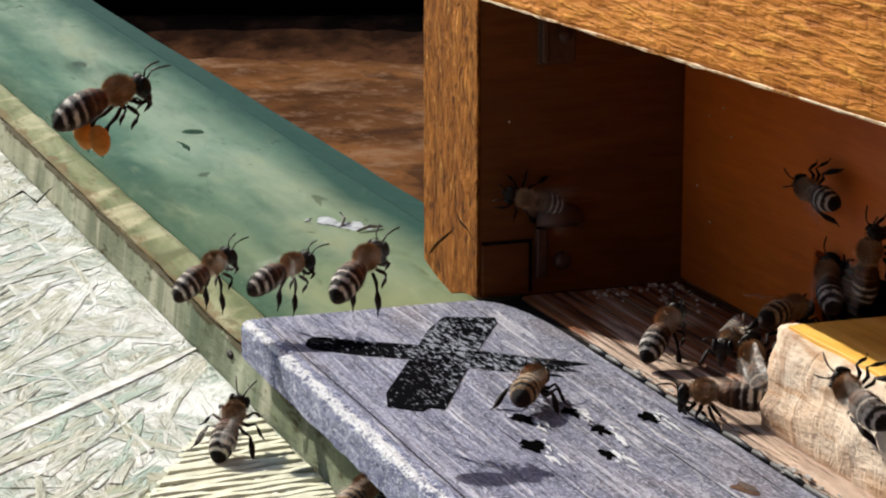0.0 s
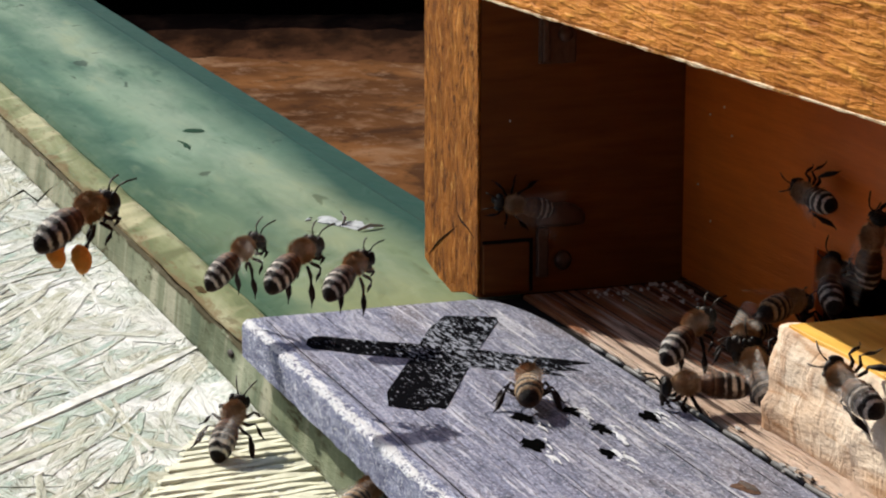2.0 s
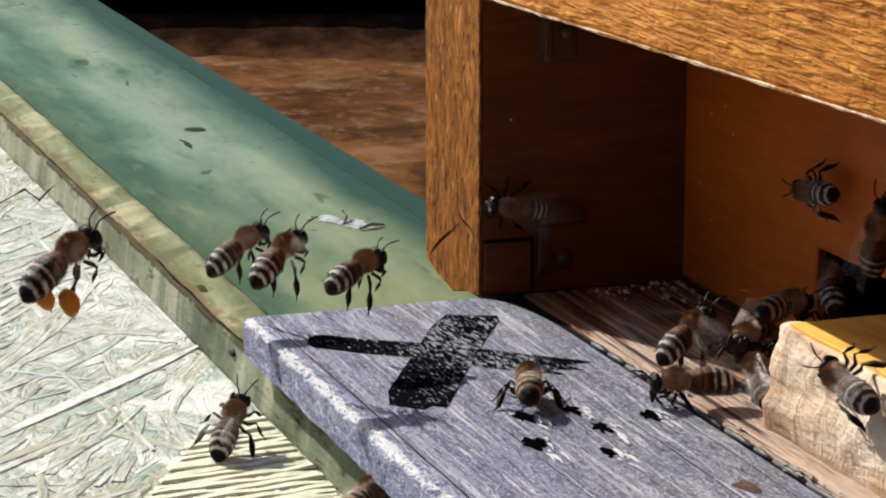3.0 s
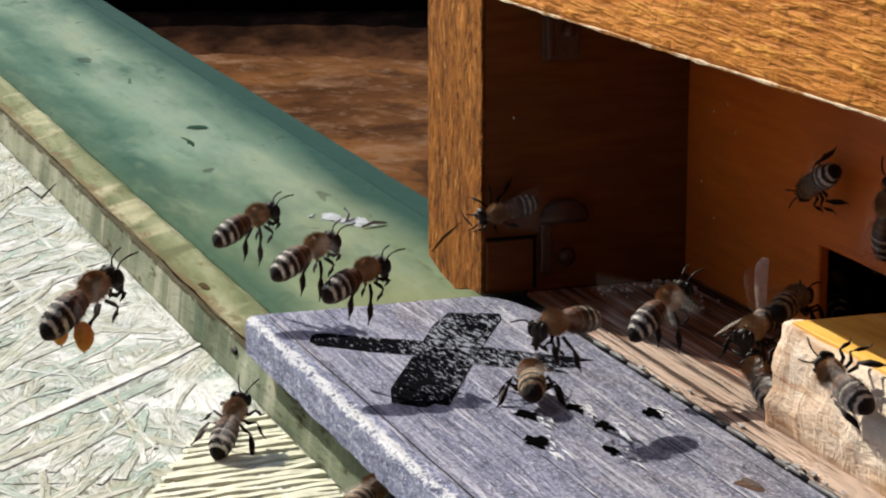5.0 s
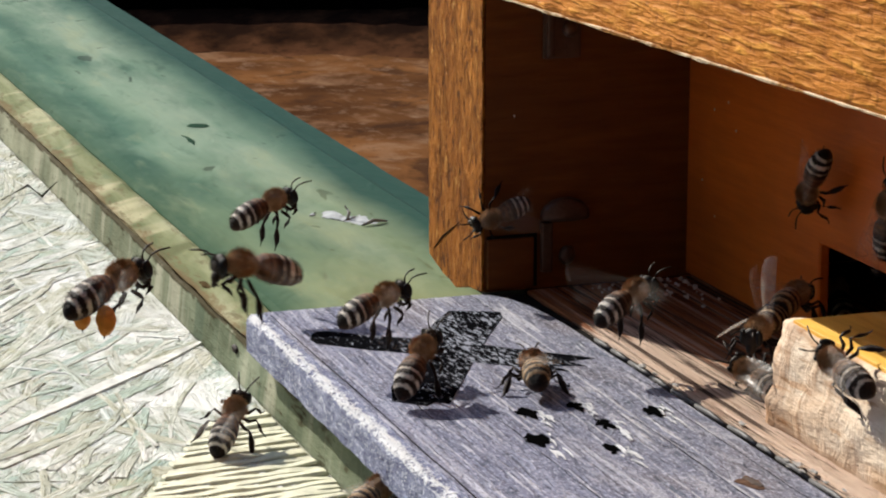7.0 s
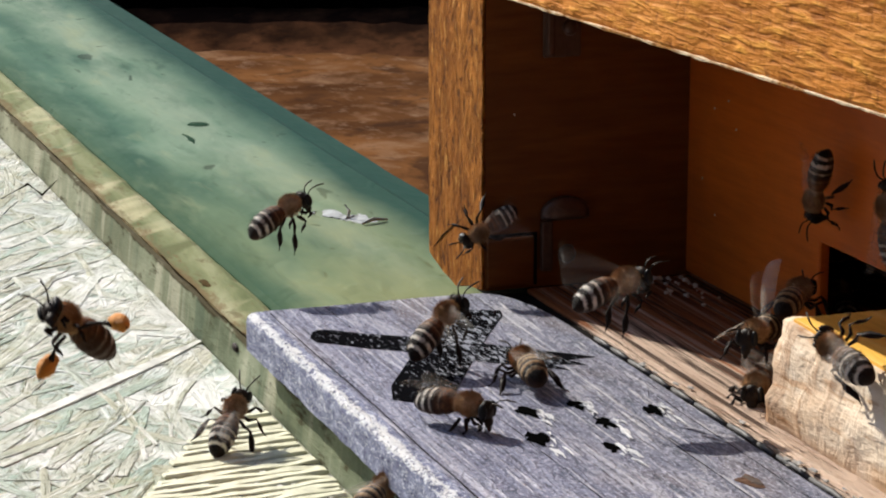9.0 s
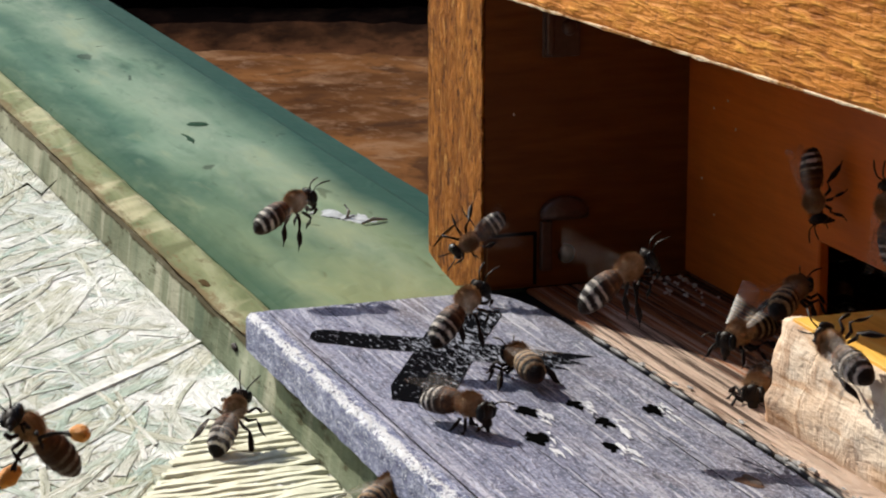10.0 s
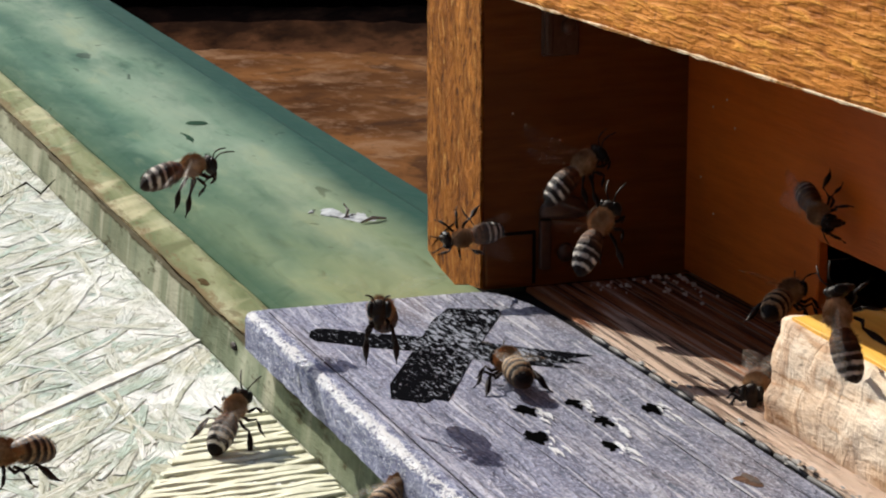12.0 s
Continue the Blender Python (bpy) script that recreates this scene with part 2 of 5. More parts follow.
def mat_green_paint():
    """Sage green paint, blotched and brushed along the plank, with shade painted in teal on its far bevel."""
    a = Mat("sage_green_paint", 0.7, spec=0.02)
    streak = a.noise((70, 6, 70), 2, 0.45, 0.3)
    blot = a.noise((38, 13, 38), 4, 0.55, 0.15)
    smear = a.noise((95, 24, 95), 4, 0.58, 0.2)
    f = a.noise((420, 110, 420), 5, 0.7)
    spot = a.noise((190, 80, 190), 2, 0.5, 0.6)
    c = a.ramp(streak, [(0.32, (0.0358, 0.086, 0.057)), (0.48, (0.0691, 0.133, 0.0881)), (0.64, (0.14, 0.209, 0.139))])
    c = a.mix(a.ramp(blot, [(0.47, 0.0), (0.62, 0.75)]), c, (0.179, 0.248, 0.172))
    c = a.mix(a.ramp(blot, [(0.32, 0.75), (0.46, 0.0)]), c, (0.0286, 0.08, 0.057))
    middle = a.math("MULTIPLY", a.span(a.axis(0), 0.026, 0.038), a.span(a.axis(0), 0.054, 0.042))
    c = a.mix(a.math("MULTIPLY", middle, a.ramp(smear, [(0.38, 0.1), (0.58, 0.65)])), c, (0.217, 0.269, 0.192))
    c = a.mix(a.ramp(smear, [(0.57, 0.0), (0.7, 0.5)]), c, (0.244, 0.273, 0.161))
    c = a.mix(a.ramp(smear, [(0.3, 0.65), (0.4, 0.0)]), c, (0.0286, 0.0606, 0.0384))
    c = a.mix(a.ramp(f, [(0.28, 0.4), (0.35, 0.0)]), c, (0.0262, 0.0485, 0.0298))
    c = a.mix(a.ramp(f, [(0.66, 0.0), (0.8, 0.25)]), c, (0.298, 0.296, 0.18))
    c = a.mix(a.ramp(spot, [(0.27, 0.7), (0.31, 0.0)]), c, (0.019, 0.0339, 0.0248))
    c = a.mix(a.math("MULTIPLY", a.span(a.axis(1), 0.16, 0.02), a.ramp(blot, [(0.35, 0.3), (0.65, 0.85)])), c, (0.2, 0.2, 0.08))
    # darker green towards the groove
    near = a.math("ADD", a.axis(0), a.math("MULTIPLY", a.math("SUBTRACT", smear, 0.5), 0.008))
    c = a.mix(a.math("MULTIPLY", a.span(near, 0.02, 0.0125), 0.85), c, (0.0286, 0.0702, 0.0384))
    # shade of the bevel sloping away, put into the colour as dark teal
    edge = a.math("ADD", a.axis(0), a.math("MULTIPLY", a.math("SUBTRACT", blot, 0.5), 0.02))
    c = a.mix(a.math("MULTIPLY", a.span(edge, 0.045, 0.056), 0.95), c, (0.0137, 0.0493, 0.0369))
    a.color(c)
    a.rough(blot, 0.6, 0.8)
    a.bump((blot, 0.0008), (f, 0.0001), (spot, 0.0006))
    return a.m


def mat_green_worn():
    """Thin yellow-green paint along the arris, with cream patches where it is rubbed off across the grain."""
    a = Mat("worn_green_arris", 0.8, spec=0.02)
    n = a.noise((150, 30, 150), 4, 0.55, 0.5)
    patch = a.noise((42, 70, 42), 2, 0.45, 0.7)
    f = a.noise((420, 120, 420), 5, 0.7)
    s = a.noise((60, 18, 60), 3)
    c = a.ramp(n, [(0.3, (0.0975, 0.117, 0.0522)), (0.5, (0.182, 0.195, 0.0986)), (0.7, (0.286, 0.2925, 0.174))])
    c = a.mix(a.ramp(s, [(0.52, 0.0), (0.66, 0.7)]), c, (0.13, 0.195, 0.1305))
    c = a.mix(a.ramp(patch, [(0.55, 0.0), (0.68, 0.6)]), c, (0.546, 0.481, 0.3045))
    c = a.mix(a.ramp(patch, [(0.3, 0.7), (0.4, 0.0)]), c, (0.091, 0.0975, 0.0435))
    c = a.mix(a.ramp(f, [(0.34, 0.7), (0.44, 0.0)]), c, (0.117, 0.091, 0.0464))
    rust = a.math("ADD", f, a.math("MULTIPLY", a.span(a.axis(0), 0.0072, 0.0044), 0.26))
    c = a.mix(a.ramp(rust, [(0.62, 0.0), (0.76, 0.75)]), c, (0.143, 0.091, 0.0435))
    a.color(c)
    a.bump((n, 0.0006), (f, 0.0005))
    return a.m


def mat_green_side():
    """Soiled side of the plank: thin green paint with pale upright wipe marks and brown dirt along its top."""
    a = Mat("soiled_green_side", 0.8, spec=0.02)
    n = a.noise((120, 45, 60), 5, 0.6)
    wipe = a.noise((60, 130, 14), 3, 0.5, 0.4)
    far = a.noise((60, 9, 60), 3, 0.5)
    f = a.noise((500, 110, 500), 5, 0.72)
    c = a.ramp(n, [(0.3, (0.0945, 0.1105, 0.0675)), (0.5, (0.189, 0.2145, 0.1418)), (0.7, (0.3375, 0.3575, 0.2565))])
    c = a.mix(a.ramp(wipe, [(0.53, 0.0), (0.63, 0.6)]), c, (0.4455, 0.429, 0.324))
    c = a.mix(a.ramp(wipe, [(0.34, 0.6), (0.44, 0.0)]), c, (0.081, 0.1105, 0.07425))
    c = a.mix(a.math("MULTIPLY", a.span(a.axis(1), 0.04, 0.13), a.ramp(far, [(0.35, 0.2), (0.6, 0.6)])), c, (0.378, 0.351, 0.243))
    dirt = a.math("ADD", f, a.math("MULTIPLY", a.span(a.axis(2), -0.0096, -0.0085), 0.3))
    c = a.mix(a.ramp(dirt, [(0.56, 0.0), (0.68, 0.9)]), c, (0.04725, 0.0351, 0.0162))
    a.color(c)
    a.bump((n, 0.0006), (f, 0.0004))
    return a.m


def mat_strand():
    """Whitewashed strands with cream, straw and green tints, one tint a strand, fibrous along each."""
    a = Mat("whitewashed_strand", 0.85, spec=0.05)
    g = a.along((0.11, 1.1), 5, 0.68, 0.8)
    h = a.along((0.22, 2.2), 3, 0.62, 0.6)
    blot = a.noise((45, 24, 45), 5, 0.6)
    tint = a.math("FRACT", a.math("ADD", a.island(), a.per_object()), 0.0)
    c = a.ramp(tint, [(0.0, (0.3959, 0.4869, 0.4012)), (0.2, (0.5992, 0.6046, 0.5243)), (0.4, (0.4815, 0.4708, 0.3531)), (0.6, (0.6634, 0.6794, 0.642)), (0.8, (0.5671, 0.5457, 0.4387)), (1.0, (0.3638, 0.4601, 0.3959))])
    c = a.mix(a.ramp(blot, [(0.48, 0.0), (0.66, 0.6)]), c, (0.3852, 0.4762, 0.4173))
    c = a.mix(a.ramp(blot, [(0.3, 0.6), (0.46, 0.0)]), c, (0.6527, 0.6581, 0.626))
    c = a.mix(a.ramp(g, [(0.35, 0.8), (0.48, 0.0)]), c, (0.2247, 0.2301, 0.1498))
    c = a.mix(a.ramp(g, [(0.54, 0.0), (0.66, 0.75)]), c, (0.8132, 0.8132, 0.749))
    c = a.mix(a.ramp(h, [(0.36, 0.6), (0.44, 0.0)]), c, (0.1284, 0.1284, 0.0856))
    dirt, wash = a.noise((520, 420, 520), 3, 0.65, 0.5), a.noise((60, 42, 60), 5, 0.65, 0.5)
    c = a.mix(a.ramp(dirt, [(0.33, 0.6), (0.41, 0.0)]), c, (0.1819, 0.1819, 0.1177))
    c = a.mix(a.ramp(wash, [(0.5, 0.0), (0.6, 0.75)]), c, (0.856, 0.8453, 0.7918))
    c = a.mix(a.ramp(wash, [(0.32, 0.55), (0.42, 0.0)]), c, (0.4494, 0.428, 0.2568))
    a.color(c)
    a.bump((g, 0.0006), (h, 0.0004))
    return a.m


def mat_board_base():
    a = Mat("strand_board_core", 0.85, spec=0.05)
    n = a.noise((260, 110, 260), 7, 0.7)
    a.color(a.ramp(n, [(0.3, (0.1, 0.1, 0.06)), (0.5, (0.24, 0.245, 0.165)), (0.7, (0.42, 0.43, 0.34))]))
    a.bump((n, 0.0015))
    return a.m


def mat_earth():
    """Brown trodden earth, mottled with paler dust, orange clay and dark litter."""
    a = Mat("brown_earth", 1.0, spec=0.0)
    n = a.noise(13, 3, 0.55, 0.3)
    f = a.noise((34, 26, 34), 4, 0.6, 0.4)
    g = a.noise((120, 75, 120), 4, 0.62)
    c = a.ramp(n, [(0.34, (0.049, 0.0207, 0.00944)), (0.5, (0.0928, 0.0396, 0.016)), (0.66, (0.163, 0.07, 0.0249))])
    c = a.mix(a.ramp(f, [(0.52, 0.0), (0.66, 0.7)]), c, (0.196, 0.109, 0.0592))
    c = a.mix(a.ramp(f, [(0.34, 0.75), (0.45, 0.0)]), c, (0.0326, 0.0161, 0.0101))
    c = a.mix(a.ramp(g, [(0.57, 0.0), (0.72, 0.4)]), c, (0.229, 0.143, 0.0888))
    c = a.mix(a.ramp(g, [(0.3, 0.5), (0.42, 0.0)]), c, (0.0272, 0.0138, 0.00944))
    a.color(c)
    return a.m


def mat_shade_fade():
    """Nearly black, a painted shade that breaks up into the earth's brown."""
    a = Mat("shade_fade", 1.0, spec=0.0)
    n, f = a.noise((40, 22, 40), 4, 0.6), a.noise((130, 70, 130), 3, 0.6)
    # painted shade thins out away from the plank
    fade = a.math("ADD", a.span(a.axis(1), -0.055, -0.17), a.math("MULTIPLY", a.math("SUBTRACT", n, 0.5), 1.6))
    c = a.mix(fade, (0.012, 0.006, 0.004), (0.115, 0.048, 0.022))
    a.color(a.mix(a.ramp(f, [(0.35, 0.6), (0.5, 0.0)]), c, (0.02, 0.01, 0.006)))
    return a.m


def mat_plain(name, c, rough=0.6, metal=0.0, vary=0.35, scale=900, relief=0.0002, spec=0.5):
    a = Mat(name, rough, metal, spec)
    n = a.noise(scale, 4)
    a.color(a.mix(a.ramp(n, [(0.3, vary), (0.7, 0.0)]), c, tuple(v * 0.35 for v in c)))
    if relief:
        a.bump((n, relief))
    return a.m


def mat_abdomen(tawny=False):
    """Banded abdomen: amber-brown at its root, then black with ragged bands of pale or tawny hair, brown below."""
    a = Mat("tawny_abdomen" if tawny else "banded_abdomen", 0.55, spec=0.12)
    x = a.span(a.axis(0), 0.0006, -0.0062)
    wob, rag = a.noise(900, 3), a.noise((1300, 3800, 3800), 3, 0.7)
    x = a.math("ADD", x, a.math("MULTIPLY", a.math("SUBTRACT", wob, 0.5), 0.06))
    x = a.math("ADD", x, a.math("MULTIPLY", a.math("SUBTRACT", rag, 0.5), 0.08))
    amber, brown, black, cream, tan = (0.4, 0.14, 0.038), (0.06, 0.025, 0.012), (0.006, 0.005, 0.005), (0.78, 0.73, 0.65), (0.42, 0.26, 0.13)
    if tawny:
        straw = (0.55, 0.4, 0.24)
        c = a.ramp(x, [(0.0, amber), (0.09, tan), (0.15, brown), (0.2, black), (0.235, straw), (0.29, tan), (0.32, black), (0.385, black),
                       (0.41, straw), (0.46, tan), (0.49, black), (0.56, black), (0.585, straw), (0.635, tan), (0.665, black),
                       (0.735, black), (0.755, (0.56, 0.43, 0.27)), (0.8, tan), (0.83, black), (1.0, black)])
    else:
        umber = (0.13, 0.055, 0.025)
        c = a.ramp(x, [(0.0, amber), (0.1, umber), (0.2, (0.2, 0.085, 0.035)), (0.27, brown), (0.3, (0.24, 0.14, 0.08)), (0.33, umber), (0.37, brown),
                       (0.46, black), (0.48, (0.6, 0.52, 0.43)), (0.51, (0.6, 0.52, 0.43)), (0.53, (0.03, 0.02, 0.015)), (0.61, black), (0.635, cream), (0.69, cream),
                       (0.715, black), (0.79, black), (0.81, cream), (0.85, cream), (0.87, black), (1.0, black)])
    worn = a.noise((700, 1100, 1100), 3, 0.6)
    c = a.mix(a.ramp(worn, [(0.34, 0.75), (0.52, 0.0)]), c, (0.03, 0.016, 0.01))
    c = a.mix(a.math("MULTIPLY", a.per_object(), 0.25), c, (0.05, 0.025, 0.014))
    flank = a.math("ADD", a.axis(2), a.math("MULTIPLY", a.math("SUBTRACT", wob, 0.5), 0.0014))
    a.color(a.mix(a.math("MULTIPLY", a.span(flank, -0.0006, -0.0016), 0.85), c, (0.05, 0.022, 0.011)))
    a.bump((rag, 0.00025))
    return a.m


def mat_wing(sunlit=False, faint=False):
    """Clear veined wing; one copy is whitened to carry sunlight, the faint one beats too fast to see."""
    a = Mat("sunlit_wing" if sunlit else "faint_wing" if faint else "clear_wing", 0.35, spec=0.4)
    v = a.voronoi((420, 620, 420), "DISTANCE_TO_EDGE")
    a.color(a.ramp(v, [(0.02, (0.4, 0.33, 0.27) if sunlit else (0.12, 0.07, 0.035)), (0.06, (0.66, 0.58, 0.5))]))
    vein, skin = (0.42, 0.24) if sunlit else (0.12, 0.035) if faint else (0.26, 0.06)
    a.link(a.ramp(v, [(0.02, vein), (0.06, skin)]), a.b.inputs["Alpha"])
    return a.m


def mat_fuzz():
    """Tan hair of the thorax round a darker bald back, a little different from bee to bee."""
    a = Mat("brown_fuzz", 0.9, spec=0.1)
    n, f = a.noise(600, 3), a.noise(2600, 3)
    c = a.ramp(n, [(0.35, (0.46, 0.22, 0.09)), (0.5, (0.6, 0.37, 0.19)), (0.68, (0.8, 0.58, 0.36))])
    c = a.mix(a.ramp(f, [(0.33, 0.6), (0.5, 0.0)]), c, (0.12, 0.055, 0.025))
    bald = a.math("ADD", a.axis(2), a.math("MULTIPLY", a.math("SUBTRACT", n, 0.5), 0.0016))
    c = a.mix(a.math("MULTIPLY", a.span(bald, 0.0008, 0.0015), 0.5), c, (0.07, 0.035, 0.02))
    c = a.mix(a.math("MULTIPLY", a.per_object(), 0.35), c, (0.36, 0.26, 0.17))
    collar = a.math("ADD", a.span(a.axis(0), 0.0030, 0.0038), a.span(a.axis(0), 0.0010, 0.0004))
    c = a.mix(a.math("MULTIPLY", collar, 0.6), c, (0.68, 0.52, 0.35))
    a.color(c)
    a.b.inputs["Sheen Weight"].default_value = 0.5
    a.b.inputs["Sheen Tint"].default_value = (0.8, 0.6, 0.4, 1)
    a.bump((n, 0.0005), (f, 0.0004))
    return a.m


GREY, EDGE, MARK = mat_grey_paint(), mat_worn_edge(), mat_black_mark()
OCHRE, SAWN, INNER, FLOORWOOD = mat_orange_wood(), mat_orange_wood(True), mat_inner_wood(), mat_floor_wood()
PALE, YELLOW = mat_pale_wood(), mat_yellow_paint()
GREEN, GREENWORN, GREENSIDE = mat_green_paint(), mat_green_worn(), mat_green_side()
STRAND, CORE, EARTH = mat_strand(), mat_board_base(), mat_earth()
# near black: the shade behind the hive is put into this colour
SHADEBLACK = mat_plain("shade_black", (0.0015, 0.0013, 0.0012), 1.0, vary=0.5, scale=30, relief=0, spec=0.0)
SHADEFADE = mat_shade_fade()
TIMBER = mat_plain("stand_timber", (0.2, 0.13, 0.08), 0.8, vary=0.5, scale=60)
VOID = mat_plain("black_void", (0.002, 0.002, 0.002), 1.0, vary=0.2, relief=0, spec=0.0)
# brown of the added fence, tuned for how much light it returns
BLOCKER = mat_plain("unseen_blocker", (0.055, 0.036, 0.025), 1.0, vary=0.5, scale=12, relief=0, spec=0.0)
OLDMETAL = mat_plain("browned_metal", (0.12, 0.07, 0.05), 0.4, 0.4, vary=0.5, scale=800)
GROOVEDARK = mat_plain("dark_groove", (0.014, 0.012, 0.011), 1.0, vary=0.4, scale=1500, spec=0.02)
WHITEWASH = mat_plain("bright_whitewash", (0.84, 0.83, 0.75), 0.85, vary=0.75, scale=170, relief=0.0012, spec=0.05)
WIRE = mat_plain("grey_wire", (0.085, 0.08, 0.08), 0.6, 0.2, vary=0.8, scale=700)
WAX = mat_plain("wax_crumb", (0.74, 0.66, 0.54), 0.6, vary=0.3)
CHALK = mat_plain("white_dropping", (0.4, 0.42, 0.42), 0.9, vary=0.9, scale=420)
FLECK = mat_plain("dark_fleck", (0.03, 0.062, 0.04), 1.0, vary=0.4, spec=0.0)
CHITIN = mat_plain("dark_chitin", (0.028, 0.019, 0.013), 0.55, vary=0.4, spec=0.15)
LEGS = mat_plain("brown_chitin", (0.016, 0.008, 0.006), 0.55, vary=0.4, spec=0.12)
FUZZ = mat_fuzz()
EYE_BLACK = mat_plain("eye_black", (0.008, 0.007, 0.007), 0.45, vary=0.1, spec=0.2)
POLLEN = mat_plain("orange_pollen", (0.66, 0.25, 0.025), 0.75, vary=0.35, scale=2200, relief=0.0003)
BANDED, TAWNY, WING, SUNLITWING, FAINT = mat_abdomen(), mat_abdomen(True), mat_wing(), mat_wing(True), mat_wing(False, True)


def mat_side_brown():
    """Dark brown of the inner side wall, much darker than the front wall."""
    a = Mat("dark_side_brown", 0.6, spec=0.2)
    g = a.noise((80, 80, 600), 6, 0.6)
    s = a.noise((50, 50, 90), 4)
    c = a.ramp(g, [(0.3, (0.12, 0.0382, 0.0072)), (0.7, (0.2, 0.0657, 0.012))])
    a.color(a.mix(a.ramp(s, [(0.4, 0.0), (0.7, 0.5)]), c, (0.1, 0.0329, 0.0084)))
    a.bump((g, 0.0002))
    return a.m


def mat_lip_wood():
    """Ochre arris, rubbed to pale wood in places."""
    a = Mat("rubbed_ochre_arris", 0.7, spec=0.2)
    n, f = a.noise((300, 90, 300), 4, 0.6), a.noise(900, 4)
    c = a.ramp(f, [(0.3, (0.2, 0.07, 0.01)), (0.7, (0.42, 0.19, 0.03))])
    a.color(a.mix(a.ramp(n, [(0.44, 0.0), (0.56, 0.85)]), c, (0.74, 0.6, 0.4)))
    a.bump((f, 0.0005))
    return a.m


SIDEBROWN, LIPWOOD = mat_side_brown(), mat_lip_wood()


# ---- mesh helpers ----
def mesh_of(bm, name, *materials, smooth=False):
    me = bpy.data.meshes.new(name)
    bmesh.ops.recalc_face_normals(bm, faces=bm.faces)
    bm.to_mesh(me)
    bm.free()
    for m in materials:
        me.materials.append(m)
    if smooth:
        me.polygons.foreach_set("use_smooth", [True] * len(me.polygons))
    return me


def part(name, bm, material, parent=None, label="", smooth=False, at=None):
    """One mesh object, under a thing or a part if one is given."""
    mats = material if isinstance(material, tuple) else (material,)
    ob = new(name, mesh_of(bm, name, *mats, smooth=smooth))
    if parent:
        ob.parent = parent
    if at is not None:
        ob.matrix_basis = at
    if label:
        tagged(ob, label)
    return ob


def thing(name, label, category, group="", kind="", at=None):
    ob = new(name)
    ob.empty_display_size = 0.01
    if at is not None:
        ob.matrix_basis = at
    return tagged(ob, label, category, group, kind)


def box(x0, x1, y0, y1, z0, z1, bevel=0.0, segments=2):
    """A box in millimetres, its edges rounded."""
    bm = bmesh.new()
    bmesh.ops.create_cube(bm, size=1)
    for v in bm.verts:
        v.co = Vector(((x0 + x1) / 2 + v.co.x * (x1 - x0), (y0 + y1) / 2 + v.co.y * (y1 - y0), (z0 + z1) / 2 + v.co.z * (z1 - z0))) * MM
    if bevel:
        bmesh.ops.bevel(bm, geom=bm.edges[:], offset=bevel * MM, segments=segments, profile=0.5, affect="EDGES")
    return bm


def prism(outline, axis, lo, hi, bevel=0.0, segments=2):
    """An outline (two coordinates, mm) pushed along an axis from lo to hi."""
    bm = bmesh.new()

    def at(u, v, w):
        return Vector({"x": (w, u, v), "y": (u, w, v), "z": (u, v, w)}[axis]) * MM

    a = [bm.verts.new(at(u, v, lo)) for u, v in outline]
    b = [bm.verts.new(at(u, v, hi)) for u, v in outline]
    n = len(a)
    bm.faces.new(a)
    bm.faces.new(b[::-1])
    for k in range(n):
        bm.faces.new((a[k], b[k], b[(k + 1) % n], a[(k + 1) % n]))
    bmesh.ops.recalc_face_normals(bm, faces=bm.faces)
    if bevel:
        bmesh.ops.bevel(bm, geom=bm.edges[:], offset=bevel * MM, segments=segments, profile=0.5, affect="EDGES")
    return bm


def cut_fine(bm, step, amount, scale=200.0, seed=0.0):
    """Cut all faces finer and push the corners about, for a worn surface."""
    for _ in range(8):
        long = [e for e in bm.edges if e.calc_length() > step * MM]
        if not long or len(bm.verts) > 60000:
            break
        bmesh.ops.subdivide_edges(bm, edges=long, cuts=1, use_grid_fill=True)
    bmesh.ops.triangulate(bm, faces=[f for f in bm.faces if len(f.verts) > 4])
    bm.normal_update()
    for v in bm.verts:
        v.co += v.normal * noise.noise(v.co * scale + Vector((seed, 0, 0))) * amount * MM
    return bm


def tube(bm, points, radii, seg=6):
    """A tapered tube through points (mm)."""
    rings = []
    pts = [Vector(p) * MM for p in points]
    for k, p in enumerate(pts):
        d = (pts[min(k + 1, len(pts) - 1)] - pts[max(k - 1, 0)]).normalized()
        u = d.orthogonal().normalized()
        w = d.cross(u)
        rings.append([bm.verts.new(p + (u * math.cos(2 * math.pi * j / seg) + w * math.sin(2 * math.pi * j / seg)) * radii[k] * MM) for j in range(seg)])
    for a, b in zip(rings, rings[1:]):
        for j in range(seg):
            bm.faces.new((a[j], a[(j + 1) % seg], b[(j + 1) % seg], b[j]))
    bm.faces.new(rings[0])
    bm.faces.new(rings[-1][::-1])
    return bm


def ball(bm, centre, radius, level=3):
    """An ellipsoid (mm) in a bmesh. Returns its corners."""
    made = bmesh.ops.create_icosphere(bm, subdivisions=level, radius=1)["verts"]
    for v in made:
        v.co = Vector(centre) * MM + Vector((v.co.x * radius[0], v.co.y * radius[1], v.co.z * radius[2])) * MM
    return made


